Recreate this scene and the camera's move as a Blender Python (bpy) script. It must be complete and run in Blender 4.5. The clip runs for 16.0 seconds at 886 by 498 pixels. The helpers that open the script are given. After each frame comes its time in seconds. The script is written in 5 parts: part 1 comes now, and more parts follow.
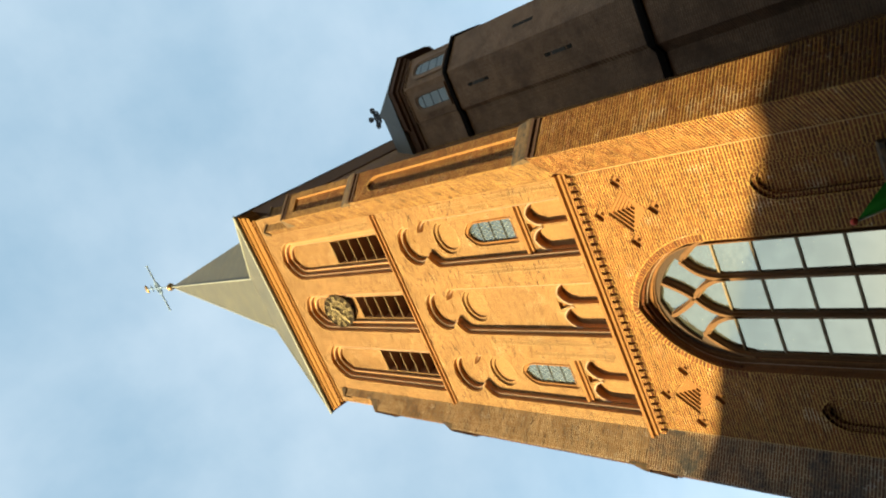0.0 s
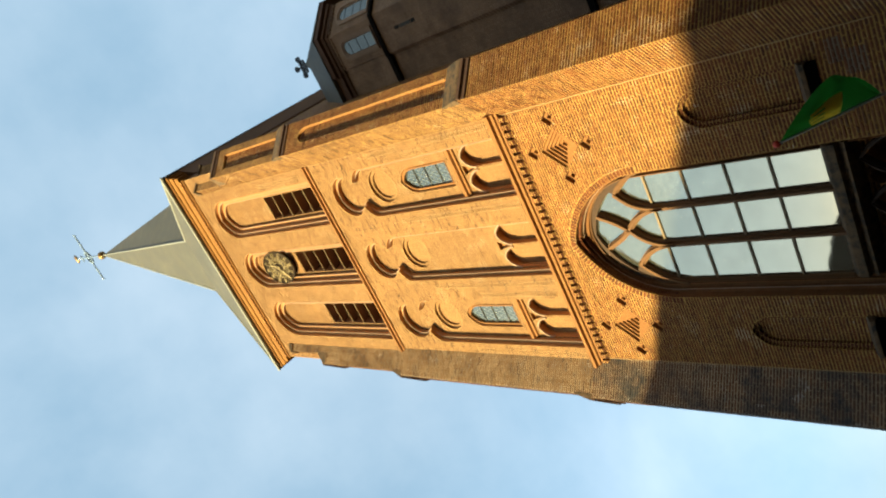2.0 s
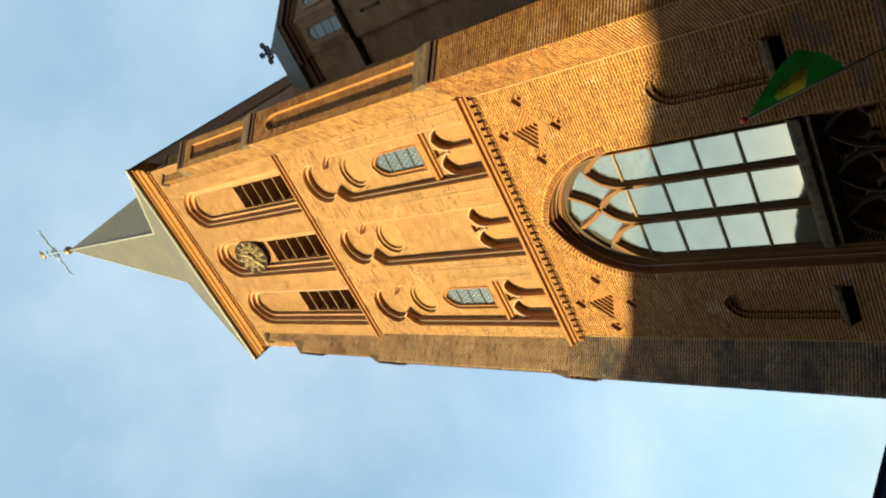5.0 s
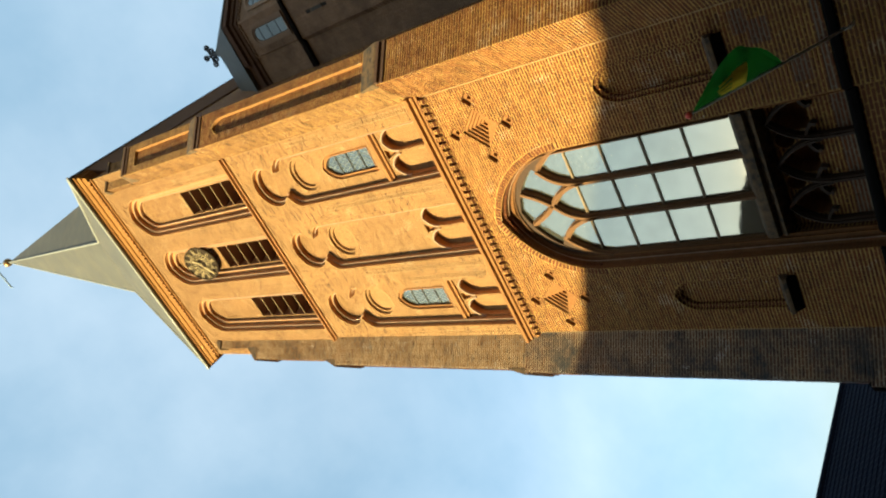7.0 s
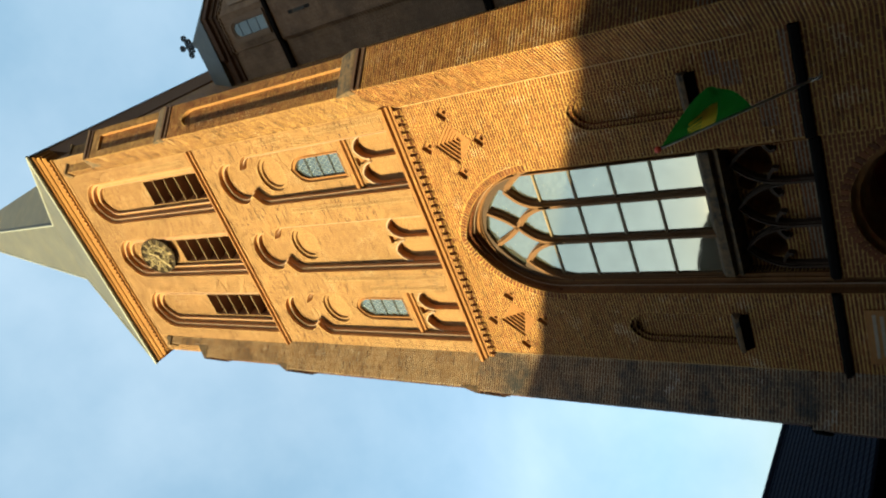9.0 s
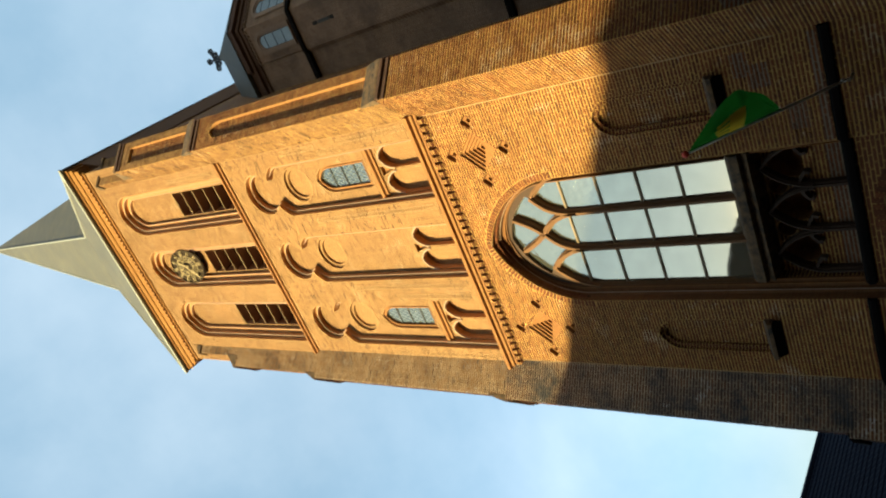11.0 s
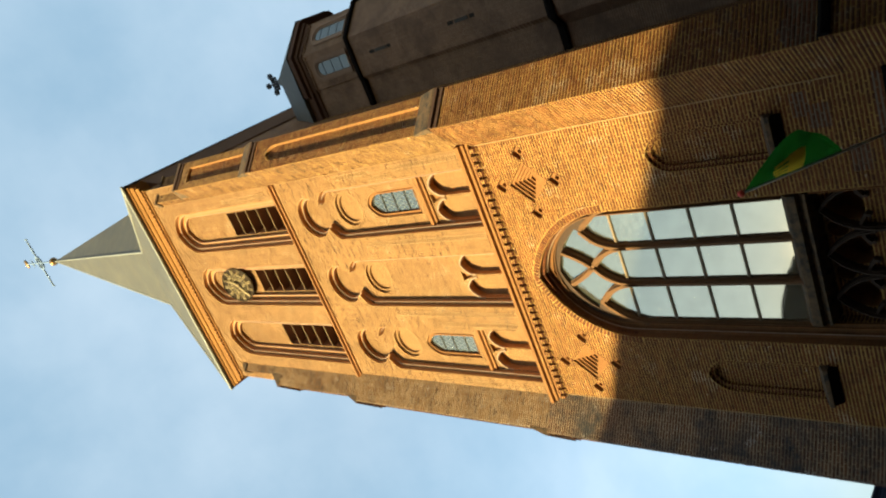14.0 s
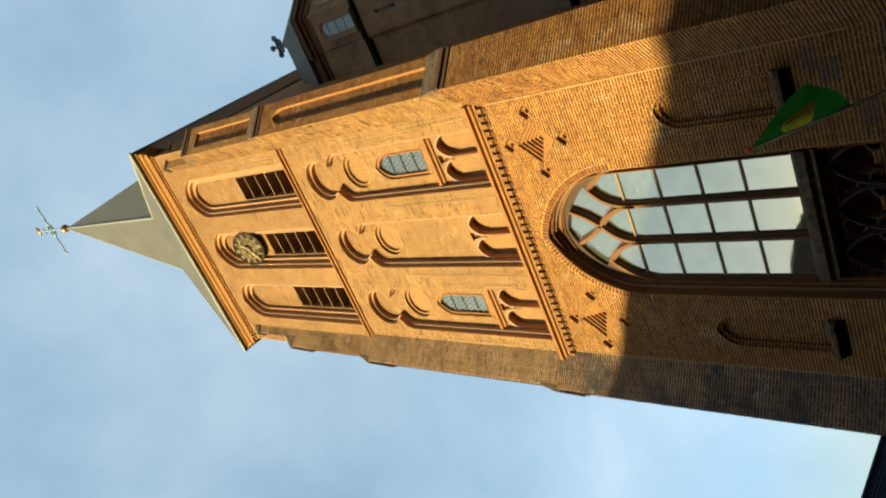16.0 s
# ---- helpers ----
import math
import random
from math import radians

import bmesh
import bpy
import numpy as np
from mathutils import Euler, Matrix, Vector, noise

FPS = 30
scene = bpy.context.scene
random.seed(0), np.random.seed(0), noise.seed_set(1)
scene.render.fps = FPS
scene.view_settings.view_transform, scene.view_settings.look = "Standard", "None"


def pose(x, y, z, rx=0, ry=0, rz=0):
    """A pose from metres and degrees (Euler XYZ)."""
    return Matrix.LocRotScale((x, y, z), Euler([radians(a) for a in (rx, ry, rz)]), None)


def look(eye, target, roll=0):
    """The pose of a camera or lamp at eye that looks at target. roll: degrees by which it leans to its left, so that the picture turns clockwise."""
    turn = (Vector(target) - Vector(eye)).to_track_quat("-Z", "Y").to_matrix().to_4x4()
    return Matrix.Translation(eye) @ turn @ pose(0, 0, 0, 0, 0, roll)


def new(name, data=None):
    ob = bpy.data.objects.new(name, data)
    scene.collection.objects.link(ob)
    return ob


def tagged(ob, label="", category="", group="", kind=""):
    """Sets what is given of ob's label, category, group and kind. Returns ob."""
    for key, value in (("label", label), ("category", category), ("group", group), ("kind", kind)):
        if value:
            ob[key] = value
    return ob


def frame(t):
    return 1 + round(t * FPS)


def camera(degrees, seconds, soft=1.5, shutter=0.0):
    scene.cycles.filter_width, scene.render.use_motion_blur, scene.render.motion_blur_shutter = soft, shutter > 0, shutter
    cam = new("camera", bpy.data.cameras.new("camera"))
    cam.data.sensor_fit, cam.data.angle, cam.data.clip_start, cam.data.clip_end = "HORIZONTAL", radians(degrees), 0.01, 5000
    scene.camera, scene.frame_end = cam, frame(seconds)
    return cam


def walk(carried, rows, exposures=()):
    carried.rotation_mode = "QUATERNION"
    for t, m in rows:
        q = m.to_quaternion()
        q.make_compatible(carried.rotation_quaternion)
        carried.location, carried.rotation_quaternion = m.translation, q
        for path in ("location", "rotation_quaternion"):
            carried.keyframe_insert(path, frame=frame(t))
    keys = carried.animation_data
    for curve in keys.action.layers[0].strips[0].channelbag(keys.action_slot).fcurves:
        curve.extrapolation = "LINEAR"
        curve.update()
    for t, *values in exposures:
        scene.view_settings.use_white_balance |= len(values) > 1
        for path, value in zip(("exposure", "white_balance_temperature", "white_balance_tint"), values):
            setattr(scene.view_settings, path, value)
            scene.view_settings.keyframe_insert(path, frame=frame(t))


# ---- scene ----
cam = camera(63.0, 16.0, soft=2.15)
PATH = [
    (0, (8.819, -10.498, 1.451), (8.3678, -9.325, 3.0067), -96.73),
    (0.5, (8.78, -10.468, 1.462), (8.1725, -9.2469, 2.9246), -95.63),
    (1, (8.754, -10.447, 1.47), (8.0812, -9.2763, 2.945), -94.27),
    (1.5, (8.739, -10.434, 1.475), (8.0756, -9.2625, 2.9542), -94.3),
    (2, (8.735, -10.426, 1.479), (8.0939, -9.2185, 2.9378), -95.21),
    (2.5, (8.738, -10.424, 1.481), (8.0817, -9.2123, 2.9301), -95.59),
    (3, (8.749, -10.425, 1.484), (8.1139, -9.2063, 2.9368), -96.31),
    (3.5, (8.762, -10.428, 1.488), (8.1415, -9.1997, 2.9388), -96.66),
    (4, (8.771, -10.43, 1.492), (8.0955, -9.1637, 2.8854), -97.16),
    (4.2, (8.772, -10.429, 1.494), (8.0524, -9.2328, 2.9264), -94.25),
    (6.3, (8.761, -10.418, 1.52), (8.0275, -9.1208, 2.854), -97.13),
    (6.5, (8.76, -10.417, 1.523), (8.0132, -9.1202, 2.8497), -96.75),
    (7, (8.757, -10.417, 1.53), (7.9889, -9.1219, 2.8469), -96.8),
    (7.5, (8.756, -10.417, 1.537), (8.0129, -9.0949, 2.8408), -98.01),
    (8, (8.754, -10.416, 1.542), (7.9337, -9.1302, 2.8354), -94.99),
    (8.5, (8.748, -10.413, 1.544), (7.8581, -9.0073, 2.6532), -91.84),
    (9, (8.74, -10.407, 1.546), (7.9642, -9.0394, 2.782), -92.76),
    (9.5, (8.733, -10.399, 1.547), (7.9847, -9.0404, 2.8096), -93.37),
    (10, (8.732, -10.389, 1.549), (8.0145, -9.0363, 2.835), -92.94),
    (10.2, (8.733, -10.386, 1.55), (8.008, -9.0407, 2.8401), -94.33),
    (12.3, (8.775, -10.365, 1.569), (8.0284, -9.0343, 2.8616), -92.94),
    (12.5, (8.779, -10.365, 1.57), (8.0869, -9.0247, 2.8836), -93.17),
    (13, (8.79, -10.365, 1.571), (8.1665, -9.013, 2.9062), -94.91),
    (13.5, (8.798, -10.37, 1.567), (8.201, -9.0508, 2.9469), -94.72),
    (14, (8.806, -10.377, 1.561), (8.1816, -9.0732, 2.942), -93.82),
    (14.5, (8.815, -10.387, 1.551), (8.2026, -9.0692, 2.9265), -93.58),
    (15, (8.826, -10.4, 1.539), (8.2144, -9.071, 2.9028), -94.07),
    (15.5, (8.841, -10.418, 1.523), (8.2374, -9.0697, 2.8709), -94.84),
    (16, (8.86, -10.44, 1.502), (8.1482, -9.2042, 2.9034), -91.77),
]
walk(cam, [(t, look(eye, target, roll)) for t, eye, target, roll in PATH],
     exposures=[(0.0, 1.69, 6550, 10), (1.0, 1.66, 6350, 9), (4.0, 1.67, 6350, 9), (7.0, 1.69, 6250, 8), (8.5, 1.80, 6250, 8),
                (9.0, 1.65, 6100, 6), (10.0, 1.67, 6200, 8), (12.5, 1.63, 6300, 8), (14.5, 1.63, 6400, 9.5), (15.5, 1.63, 6450, 9.5),
                (16.0, 1.48, 6400, 9)])

# ---- world, sun, exposure ----
SUN_ELEV, SUN_LEFT = 12.4, 27.0   # degrees above the horizon, and to the left of the facade's normal
sun_way = Vector((-math.sin(radians(SUN_LEFT)) * math.cos(radians(SUN_ELEV)),
                  -math.cos(radians(SUN_LEFT)) * math.cos(radians(SUN_ELEV)), math.sin(radians(SUN_ELEV))))
sun = new("sun", bpy.data.lights.new("sun", "SUN"))
sun.data.energy, sun.data.angle, sun.data.color = 4.75, radians(0.6), (1.0, 0.878, 0.46)
sun.matrix_world = look(sun_way * 60, (0, 0, 0))
scene.view_settings.exposure = 1.9

world = bpy.data.worlds.new("sky")
scene.world = world
world.use_nodes = True
wn, wl = world.node_tree.nodes, world.node_tree.links
wn.clear()
w_out, w_bg = wn.new("ShaderNodeOutputWorld"), wn.new("ShaderNodeBackground")
w_sky = wn.new("ShaderNodeTexSky")
w_sky.sky_type, w_sky.sun_disc = "NISHITA", False
w_sky.sun_elevation, w_sky.sun_rotation = radians(SUN_ELEV), math.atan2(sun_way.x, sun_way.y)
w_sky.dust_density, w_sky.ozone_density = 1.0, 2.0
w_co, w_map = wn.new("ShaderNodeTexCoord"), wn.new("ShaderNodeMapping")
w_map.inputs["Scale"].default_value = (1.0, 1.0, 1.0)
w_noise, w_ramp, w_mix = wn.new("ShaderNodeTexNoise"), wn.new("ShaderNodeValToRGB"), wn.new("ShaderNodeMix")
w_noise.inputs["Scale"].default_value, w_noise.inputs["Detail"].default_value = 2.6, 6
w_noise.inputs["Roughness"].default_value, w_noise.inputs["Distortion"].default_value = 0.54, 0.1
w_ramp.color_ramp.elements[0].position, w_ramp.color_ramp.elements[1].position = 0.32, 0.78
w_ramp.color_ramp.elements[0].color, w_ramp.color_ramp.elements[1].color = (0.0, 0.0, 0.0, 1), (0.62, 0.62, 0.62, 1)
w_mix.data_type = "RGBA"
wl.new(w_co.outputs["Generated"], w_map.inputs["Vector"])
wl.new(w_map.outputs["Vector"], w_noise.inputs["Vector"])
wl.new(w_noise.outputs["Fac"], w_ramp.inputs["Fac"])
wl.new(w_ramp.outputs["Color"], w_mix.inputs["Factor"])
w_haze = wn.new("ShaderNodeMix")
w_haze.data_type = "RGBA"
w_haze.inputs["Factor"].default_value = 0.62
wl.new(w_sky.outputs["Color"], w_haze.inputs["A"])
w_haze.inputs["B"].default_value = (4.8, 7.5, 9.65, 1)
wl.new(w_haze.outputs["Result"], w_mix.inputs["A"])
w_mix.inputs["B"].default_value = (8.3, 9.45, 10.35, 1)
# the haze near the horizon is brighter than the zenith
w_sep, w_low, w_glow = wn.new("ShaderNodeSeparateXYZ"), wn.new("ShaderNodeMapRange"), wn.new("ShaderNodeVectorMath")
wl.new(w_co.outputs["Generated"], w_sep.inputs[0])
wl.new(w_sep.outputs["Z"], w_low.inputs["Value"])
w_low.inputs["From Min"].default_value, w_low.inputs["From Max"].default_value = 0.25, 0.75
w_low.inputs["To Min"].default_value, w_low.inputs["To Max"].default_value = 1.45, 1.0
w_glow.operation = "SCALE"
wl.new(w_mix.outputs["Result"], w_glow.inputs[0])
wl.new(w_low.outputs["Result"], w_glow.inputs["Scale"])
# the narrow warm aureole that thin haze has round a low sun
w_dot, w_pow, w_aur, w_sum = wn.new("ShaderNodeVectorMath"), wn.new("ShaderNodeMath"), wn.new("ShaderNodeVectorMath"), wn.new("ShaderNodeVectorMath")
w_dot.operation, w_pow.operation, w_aur.operation, w_sum.operation = "DOT_PRODUCT", "POWER", "SCALE", "ADD"
w_clip = wn.new("ShaderNodeClamp")
wl.new(w_co.outputs["Generated"], w_dot.inputs[0])
w_dot.inputs[1].default_value = sun_way
wl.new(w_dot.outputs["Value"], w_clip.inputs["Value"])
wl.new(w_clip.outputs["Result"], w_pow.inputs[0])
w_pow.inputs[1].default_value = 1300.0
w_aur.inputs[0].default_value = (2000.0, 1480.0, 820.0)
wl.new(w_pow.outputs[0], w_aur.inputs["Scale"])
# low down the haze turns yellow
w_warm, w_tint = wn.new("ShaderNodeCombineXYZ"), wn.new("ShaderNodeVectorMath")
w_tint.operation = "MULTIPLY"
for axis, least in (("X", 1.1), ("Y", 0.82), ("Z", 0.42)):
    w_band = wn.new("ShaderNodeMapRange")
    w_band.inputs["From Min"].default_value, w_band.inputs["From Max"].default_value = 0.08, 0.36
    w_band.inputs["To Min"].default_value, w_band.inputs["To Max"].default_value = least, 1.0
    wl.new(w_sep.outputs["Z"], w_band.inputs["Value"])
    wl.new(w_band.outputs["Result"], w_warm.inputs[axis])
wl.new(w_glow.outputs["Vector"], w_tint.inputs[0])
wl.new(w_warm.outputs["Vector"], w_tint.inputs[1])
wl.new(w_tint.outputs["Vector"], w_sum.inputs[0])
wl.new(w_aur.outputs["Vector"], w_sum.inputs[1])
wl.new(w_sum.outputs["Vector"], w_bg.inputs["Color"])
w_bg.inputs["Strength"].default_value = 0.035
wl.new(w_bg.outputs["Background"], w_out.inputs["Surface"])


# ---- materials ----
def material(name, base, rough=0.8, metal=0.0, vary=0.25, grain=8.0, bump=0.3, stain=0.25, island=0.0, objvary=0.0, spec=0.3):
    """A procedural surface: base colour, stains at a large scale, grain at a small one, and fine relief."""
    m = bpy.data.materials.new(name)
    m.use_nodes = True
    n, l = m.node_tree.nodes, m.node_tree.links
    b = n["Principled BSDF"]
    b.inputs["Roughness"].default_value, b.inputs["Metallic"].default_value = rough, metal
    b.inputs["Specular IOR Level"].default_value = spec
    co = n.new("ShaderNodeNewGeometry")
    small, large = n.new("ShaderNodeTexNoise"), n.new("ShaderNodeTexNoise")
    small.inputs["Scale"].default_value, small.inputs["Detail"].default_value = grain, 5
    large.inputs["Scale"].default_value, large.inputs["Detail"].default_value = 0.7, 4
    for t in (small, large):
        l.new(co.outputs["Position"], t.inputs["Vector"])
    hsv = n.new("ShaderNodeHueSaturation")
    hsv.inputs["Color"].default_value = (*base, 1)
    total = None
    terms = [(small.outputs["Fac"], vary, 0.5), (large.outputs["Fac"], stain, 0.5)]
    if island:
        terms.append((co.outputs["Random Per Island"], island, 0.5))
    if objvary:
        info = n.new("ShaderNodeObjectInfo")
        terms.append((info.outputs["Random"], objvary, 0.5))
    for out, amount, mid in terms:
        mad = n.new("ShaderNodeMath")
        mad.operation = "MULTIPLY_ADD"
        mad.inputs[1].default_value = 2 * amount
        if total is None:
            mad.inputs[2].default_value = 1 - 2 * amount * mid
        else:
            sub = n.new("ShaderNodeMath")
            sub.operation = "ADD"
            sub.inputs[1].default_value = -2 * amount * mid
            l.new(total, sub.inputs[0])
            l.new(sub.outputs[0], mad.inputs[2])
        l.new(out, mad.inputs[0])
        total = mad.outputs[0]
    l.new(total, hsv.inputs["Value"])
    l.new(hsv.outputs["Color"], b.inputs["Base Color"])
    if bump:
        bp = n.new("ShaderNodeBump")
        bp.inputs["Strength"].default_value, bp.inputs["Distance"].default_value = bump, 0.01
        l.new(small.outputs["Fac"], bp.inputs["Height"])
        l.new(bp.outputs["Normal"], b.inputs["Normal"])
    return m


def coursed(name, brick_a, brick_b, mortar, rough=0.9):
    """Brickwork too far off or too narrow for single bricks: courses of 60 mm with recessed joints."""
    m = material(name, brick_a, rough, stain=0.2)
    n, l = m.node_tree.nodes, m.node_tree.links
    b = n["Principled BSDF"]
    geo = n.new("ShaderNodeNewGeometry")
    sep, add, com = n.new("ShaderNodeSeparateXYZ"), n.new("ShaderNodeMath"), n.new("ShaderNodeCombineXYZ")
    l.new(geo.outputs["Position"], sep.inputs[0])
    l.new(sep.outputs["X"], add.inputs[0])
    l.new(sep.outputs["Y"], add.inputs[1])
    l.new(add.outputs[0], com.inputs["X"])
    l.new(sep.outputs["Z"], com.inputs["Y"])
    t = n.new("ShaderNodeTexBrick")
    t.inputs["Scale"].default_value = 1.0
    t.inputs["Brick Width"].default_value, t.inputs["Row Height"].default_value = 0.22, 0.058
    t.inputs["Mortar Size"].default_value = 0.006
    t.inputs["Color1"].default_value, t.inputs["Color2"].default_value = (*brick_a, 1), (*brick_b, 1)
    t.inputs["Mortar"].default_value = (*mortar, 1)
    l.new(com.outputs[0], t.inputs["Vector"])
    hsv = next(x for x in n if x.bl_idname == "ShaderNodeHueSaturation")
    l.new(t.outputs["Color"], hsv.inputs["Color"])
    bp = next(x for x in n if x.bl_idname == "ShaderNodeBump")
    inv = n.new("ShaderNodeMath")
    inv.operation = "SUBTRACT"
    inv.inputs[0].default_value = 1.0
    l.new(t.outputs["Fac"], inv.inputs[1])
    l.new(inv.outputs[0], bp.inputs["Height"])
    bp.inputs["Strength"].default_value = 0.6
    return m


def patchy(m, patch_colour, scale=3.0, low=0.42, high=0.6):
    """Mixes patches of another colour, such as old soiled pointing, into a material, over an uneven noise."""
    n, l = m.node_tree.nodes, m.node_tree.links
    geo, t, ramp, mix = n.new("ShaderNodeNewGeometry"), n.new("ShaderNodeTexNoise"), n.new("ShaderNodeValToRGB"), n.new("ShaderNodeMix")
    t.inputs["Scale"].default_value, t.inputs["Detail"].default_value, t.inputs["Roughness"].default_value = scale, 6, 0.7
    ramp.color_ramp.elements[0].position, ramp.color_ramp.elements[1].position = low, high
    mix.data_type = "RGBA"
    hsv = next(x for x in n if x.bl_idname == "ShaderNodeHueSaturation")
    l.new(geo.outputs["Position"], t.inputs["Vector"])
    l.new(t.outputs["Fac"], ramp.inputs["Fac"])
    l.new(ramp.outputs["Color"], mix.inputs["Factor"])
    if hsv.inputs["Color"].is_linked:
        l.new(hsv.inputs["Color"].links[0].from_socket, mix.inputs["A"])
    else:
        mix.inputs["A"].default_value = hsv.inputs["Color"].default_value
    mix.inputs["B"].default_value = (*patch_colour, 1)
    l.new(mix.outputs["Result"], hsv.inputs["Color"])


def odd_ones(m, tone, share, mix_by=0.75):
    """Gives a share of the bricks in a joined mesh another firing colour."""
    n, l = m.node_tree.nodes, m.node_tree.links
    geo, over, mix = n.new("ShaderNodeNewGeometry"), n.new("ShaderNodeMapRange"), n.new("ShaderNodeMix")
    over.inputs["From Min"].default_value, over.inputs["From Max"].default_value = 1 - share, 1.0
    over.inputs["To Max"].default_value = mix_by
    mix.data_type = "RGBA"
    hsv = next(x for x in n if x.bl_idname == "ShaderNodeHueSaturation")
    l.new(geo.outputs["Random Per Island"], over.inputs["Value"])
    l.new(over.outputs["Result"], mix.inputs["Factor"])
    if hsv.inputs["Color"].is_linked:
        l.new(hsv.inputs["Color"].links[0].from_socket, mix.inputs["A"])
    else:
        mix.inputs["A"].default_value = hsv.inputs["Color"].default_value
    mix.inputs["B"].default_value = (*tone, 1)
    l.new(mix.outputs["Result"], hsv.inputs["Color"])


BRICK, BRICK_B, MORTAR = (0.112, 0.03216, 0.00733), (0.094, 0.02649, 0.0062), (0.41, 0.2242, 0.0583)
M_BRICK = material("yellow_brown_brick", BRICK, 0.9, vary=0.2, grain=45, stain=0.2, island=0.34, bump=0.5)
M_PALE = material("pale_yellow_upper_brick", (0.206, 0.1022, 0.0362), 0.9, vary=0.2, grain=45, stain=0.2, island=0.06, bump=0.3)
patchy(M_PALE, (0.172, 0.07946, 0.0254), 2.2, 0.50, 0.72)
odd_ones(M_PALE, (0.052, 0.020, 0.006), 0.36, 0.9)
M_PALE_TOP = material("smooth_pale_belfry_brick", (0.192, 0.097, 0.037), 0.9, vary=0.2, grain=45, stain=0.2, island=0.08, bump=0.3)
patchy(M_PALE_TOP, (0.168, 0.079, 0.0275), 1.6, 0.50, 0.72)
odd_ones(M_PALE_TOP, (0.085, 0.036, 0.012), 0.22, 0.8)
M_PIECE = material("yellow_brown_brick_single", BRICK, 0.9, vary=0.2, grain=45, stain=0.2, objvary=0.34, bump=0.5)
M_MORTAR = material("lime_mortar", MORTAR, 0.95, vary=0.2, grain=60, stain=0.2)

patchy(M_MORTAR, (0.21, 0.09271, 0.0282), 6.5, 0.47, 0.66)
patchy(M_MORTAR, (0.54, 0.3879, 0.226), 1.7, 0.57, 0.70)
patchy(M_MORTAR, (0.62, 0.47, 0.30), 9.0, 0.63, 0.68)
M_REPOINT = material("fresh_white_pointing", (0.19, 0.135, 0.085), 0.95, vary=0.5, grain=14, stain=0.4)
M_MORTAR_UP = material("worn_upper_mortar", (0.31, 0.168, 0.063), 0.95, vary=0.2, grain=60, stain=0.25)
patchy(M_MORTAR_UP, (0.42, 0.2743, 0.141), 1.9, 0.55, 0.68)
M_SEAM = material("pale_corner_pointing", (0.42, 0.2649, 0.122), 0.95, vary=0.3, grain=20, stain=0.3)
# Random dark grey patches put the look of shade into the left buttress's colour.
M_MORTAR_OLD = material("shade_patched_old_mortar", (0.42, 0.30, 0.18), 0.95, vary=0.2, grain=60, stain=0.2)
patchy(M_MORTAR_OLD, (0.075, 0.062, 0.052), 0.8, 0.45, 0.62)
patchy(M_MORTAR_OLD, (0.50, 0.44, 0.36), 2.4, 0.60, 0.68)
M_SHADE_BRICK = material("shade_patched_brick", (0.122, 0.050, 0.021), 0.9, vary=0.2, grain=45, stain=0.2, island=0.24, bump=0.5)
patchy(M_SHADE_BRICK, (0.040, 0.037, 0.037), 0.8, 0.45, 0.62)
M_COURSE = coursed("coursed_brickwork", BRICK, BRICK_B, MORTAR)
M_COURSE_UP = coursed("coursed_upper_brickwork", (0.215, 0.1069, 0.0376), (0.19, 0.09271, 0.032), (0.31, 0.1684, 0.0639))
M_MOULD = coursed("moulded_brick", (0.26, 0.106, 0.0282), (0.23, 0.09176, 0.0244), (0.25, 0.1154, 0.0376))
# The jamb brick is darkened to carry the shade inside the window recess.
M_JAMB = coursed("shade_darkened_jamb_brick", (0.165, 0.064, 0.018), (0.145, 0.056, 0.016), (0.16, 0.07, 0.022))
# Lightened to make up for weak bounced light inside the upper niches.
M_REVEAL = coursed("bounce_lightened_reveal_brick", (0.37, 0.165, 0.055), (0.33, 0.145, 0.048), (0.37, 0.18, 0.066))
M_DARKBRICK = coursed("weathered_dark_brick", (0.195, 0.108, 0.062), (0.155, 0.086, 0.049), (0.27, 0.18, 0.115))
patchy(M_DARKBRICK, (0.115, 0.068, 0.043), 0.9, 0.45, 0.65)
M_ROLL_DARK = material("brown_moulded_surround", (0.20, 0.125, 0.08), 0.85, vary=0.3, grain=18)
# The pale tone paints the highlight lines along the moulded edges.
M_ROLL = material("highlight_pale_brick_roll", (0.3, 0.1892, 0.122), 0.85, vary=0.25, grain=18)
M_CORNICE = material("moulded_terracotta_cornice", (0.27, 0.1135, 0.0226), 0.85, vary=0.25, grain=14, stain=0.25)
M_DRIP = material("dark_weathered_drip_brick", (0.075, 0.036, 0.020), 0.85, vary=0.4, grain=16)
# Black brick of the string courses; also paints the shade below the niche sills.
M_BLACK = material("black_glazed_brick_and_sill_shade", (0.007, 0.0055, 0.0045), 0.85, vary=0.3, grain=20, stain=0.3, spec=0.02)
M_STONE = material("weathered_cap_stone", (0.115, 0.066, 0.030), 0.9, vary=0.7, grain=11, stain=0.35)
patchy(M_STONE, (0.045, 0.032, 0.02), 7.0, 0.45, 0.6)
M_SLATE = material("lead_grey_spire_cladding", (0.068, 0.064, 0.052), 0.65, vary=0.12, grain=3, stain=0.3, bump=0.15)
patchy(M_SLATE, (0.098, 0.085, 0.060), 1.3, 0.45, 0.7)
M_LEAD = material("pale_lead_flashing", (0.23, 0.22, 0.18), 0.5, vary=0.1, grain=6)
M_CROSS = material("weathered_grey_iron", (0.17, 0.23, 0.33), 0.6, metal=0.1, vary=0.2, grain=30)
M_IRON = material("dark_wrought_iron", (0.05, 0.05, 0.055), 0.55, metal=0.6, vary=0.2, grain=30)
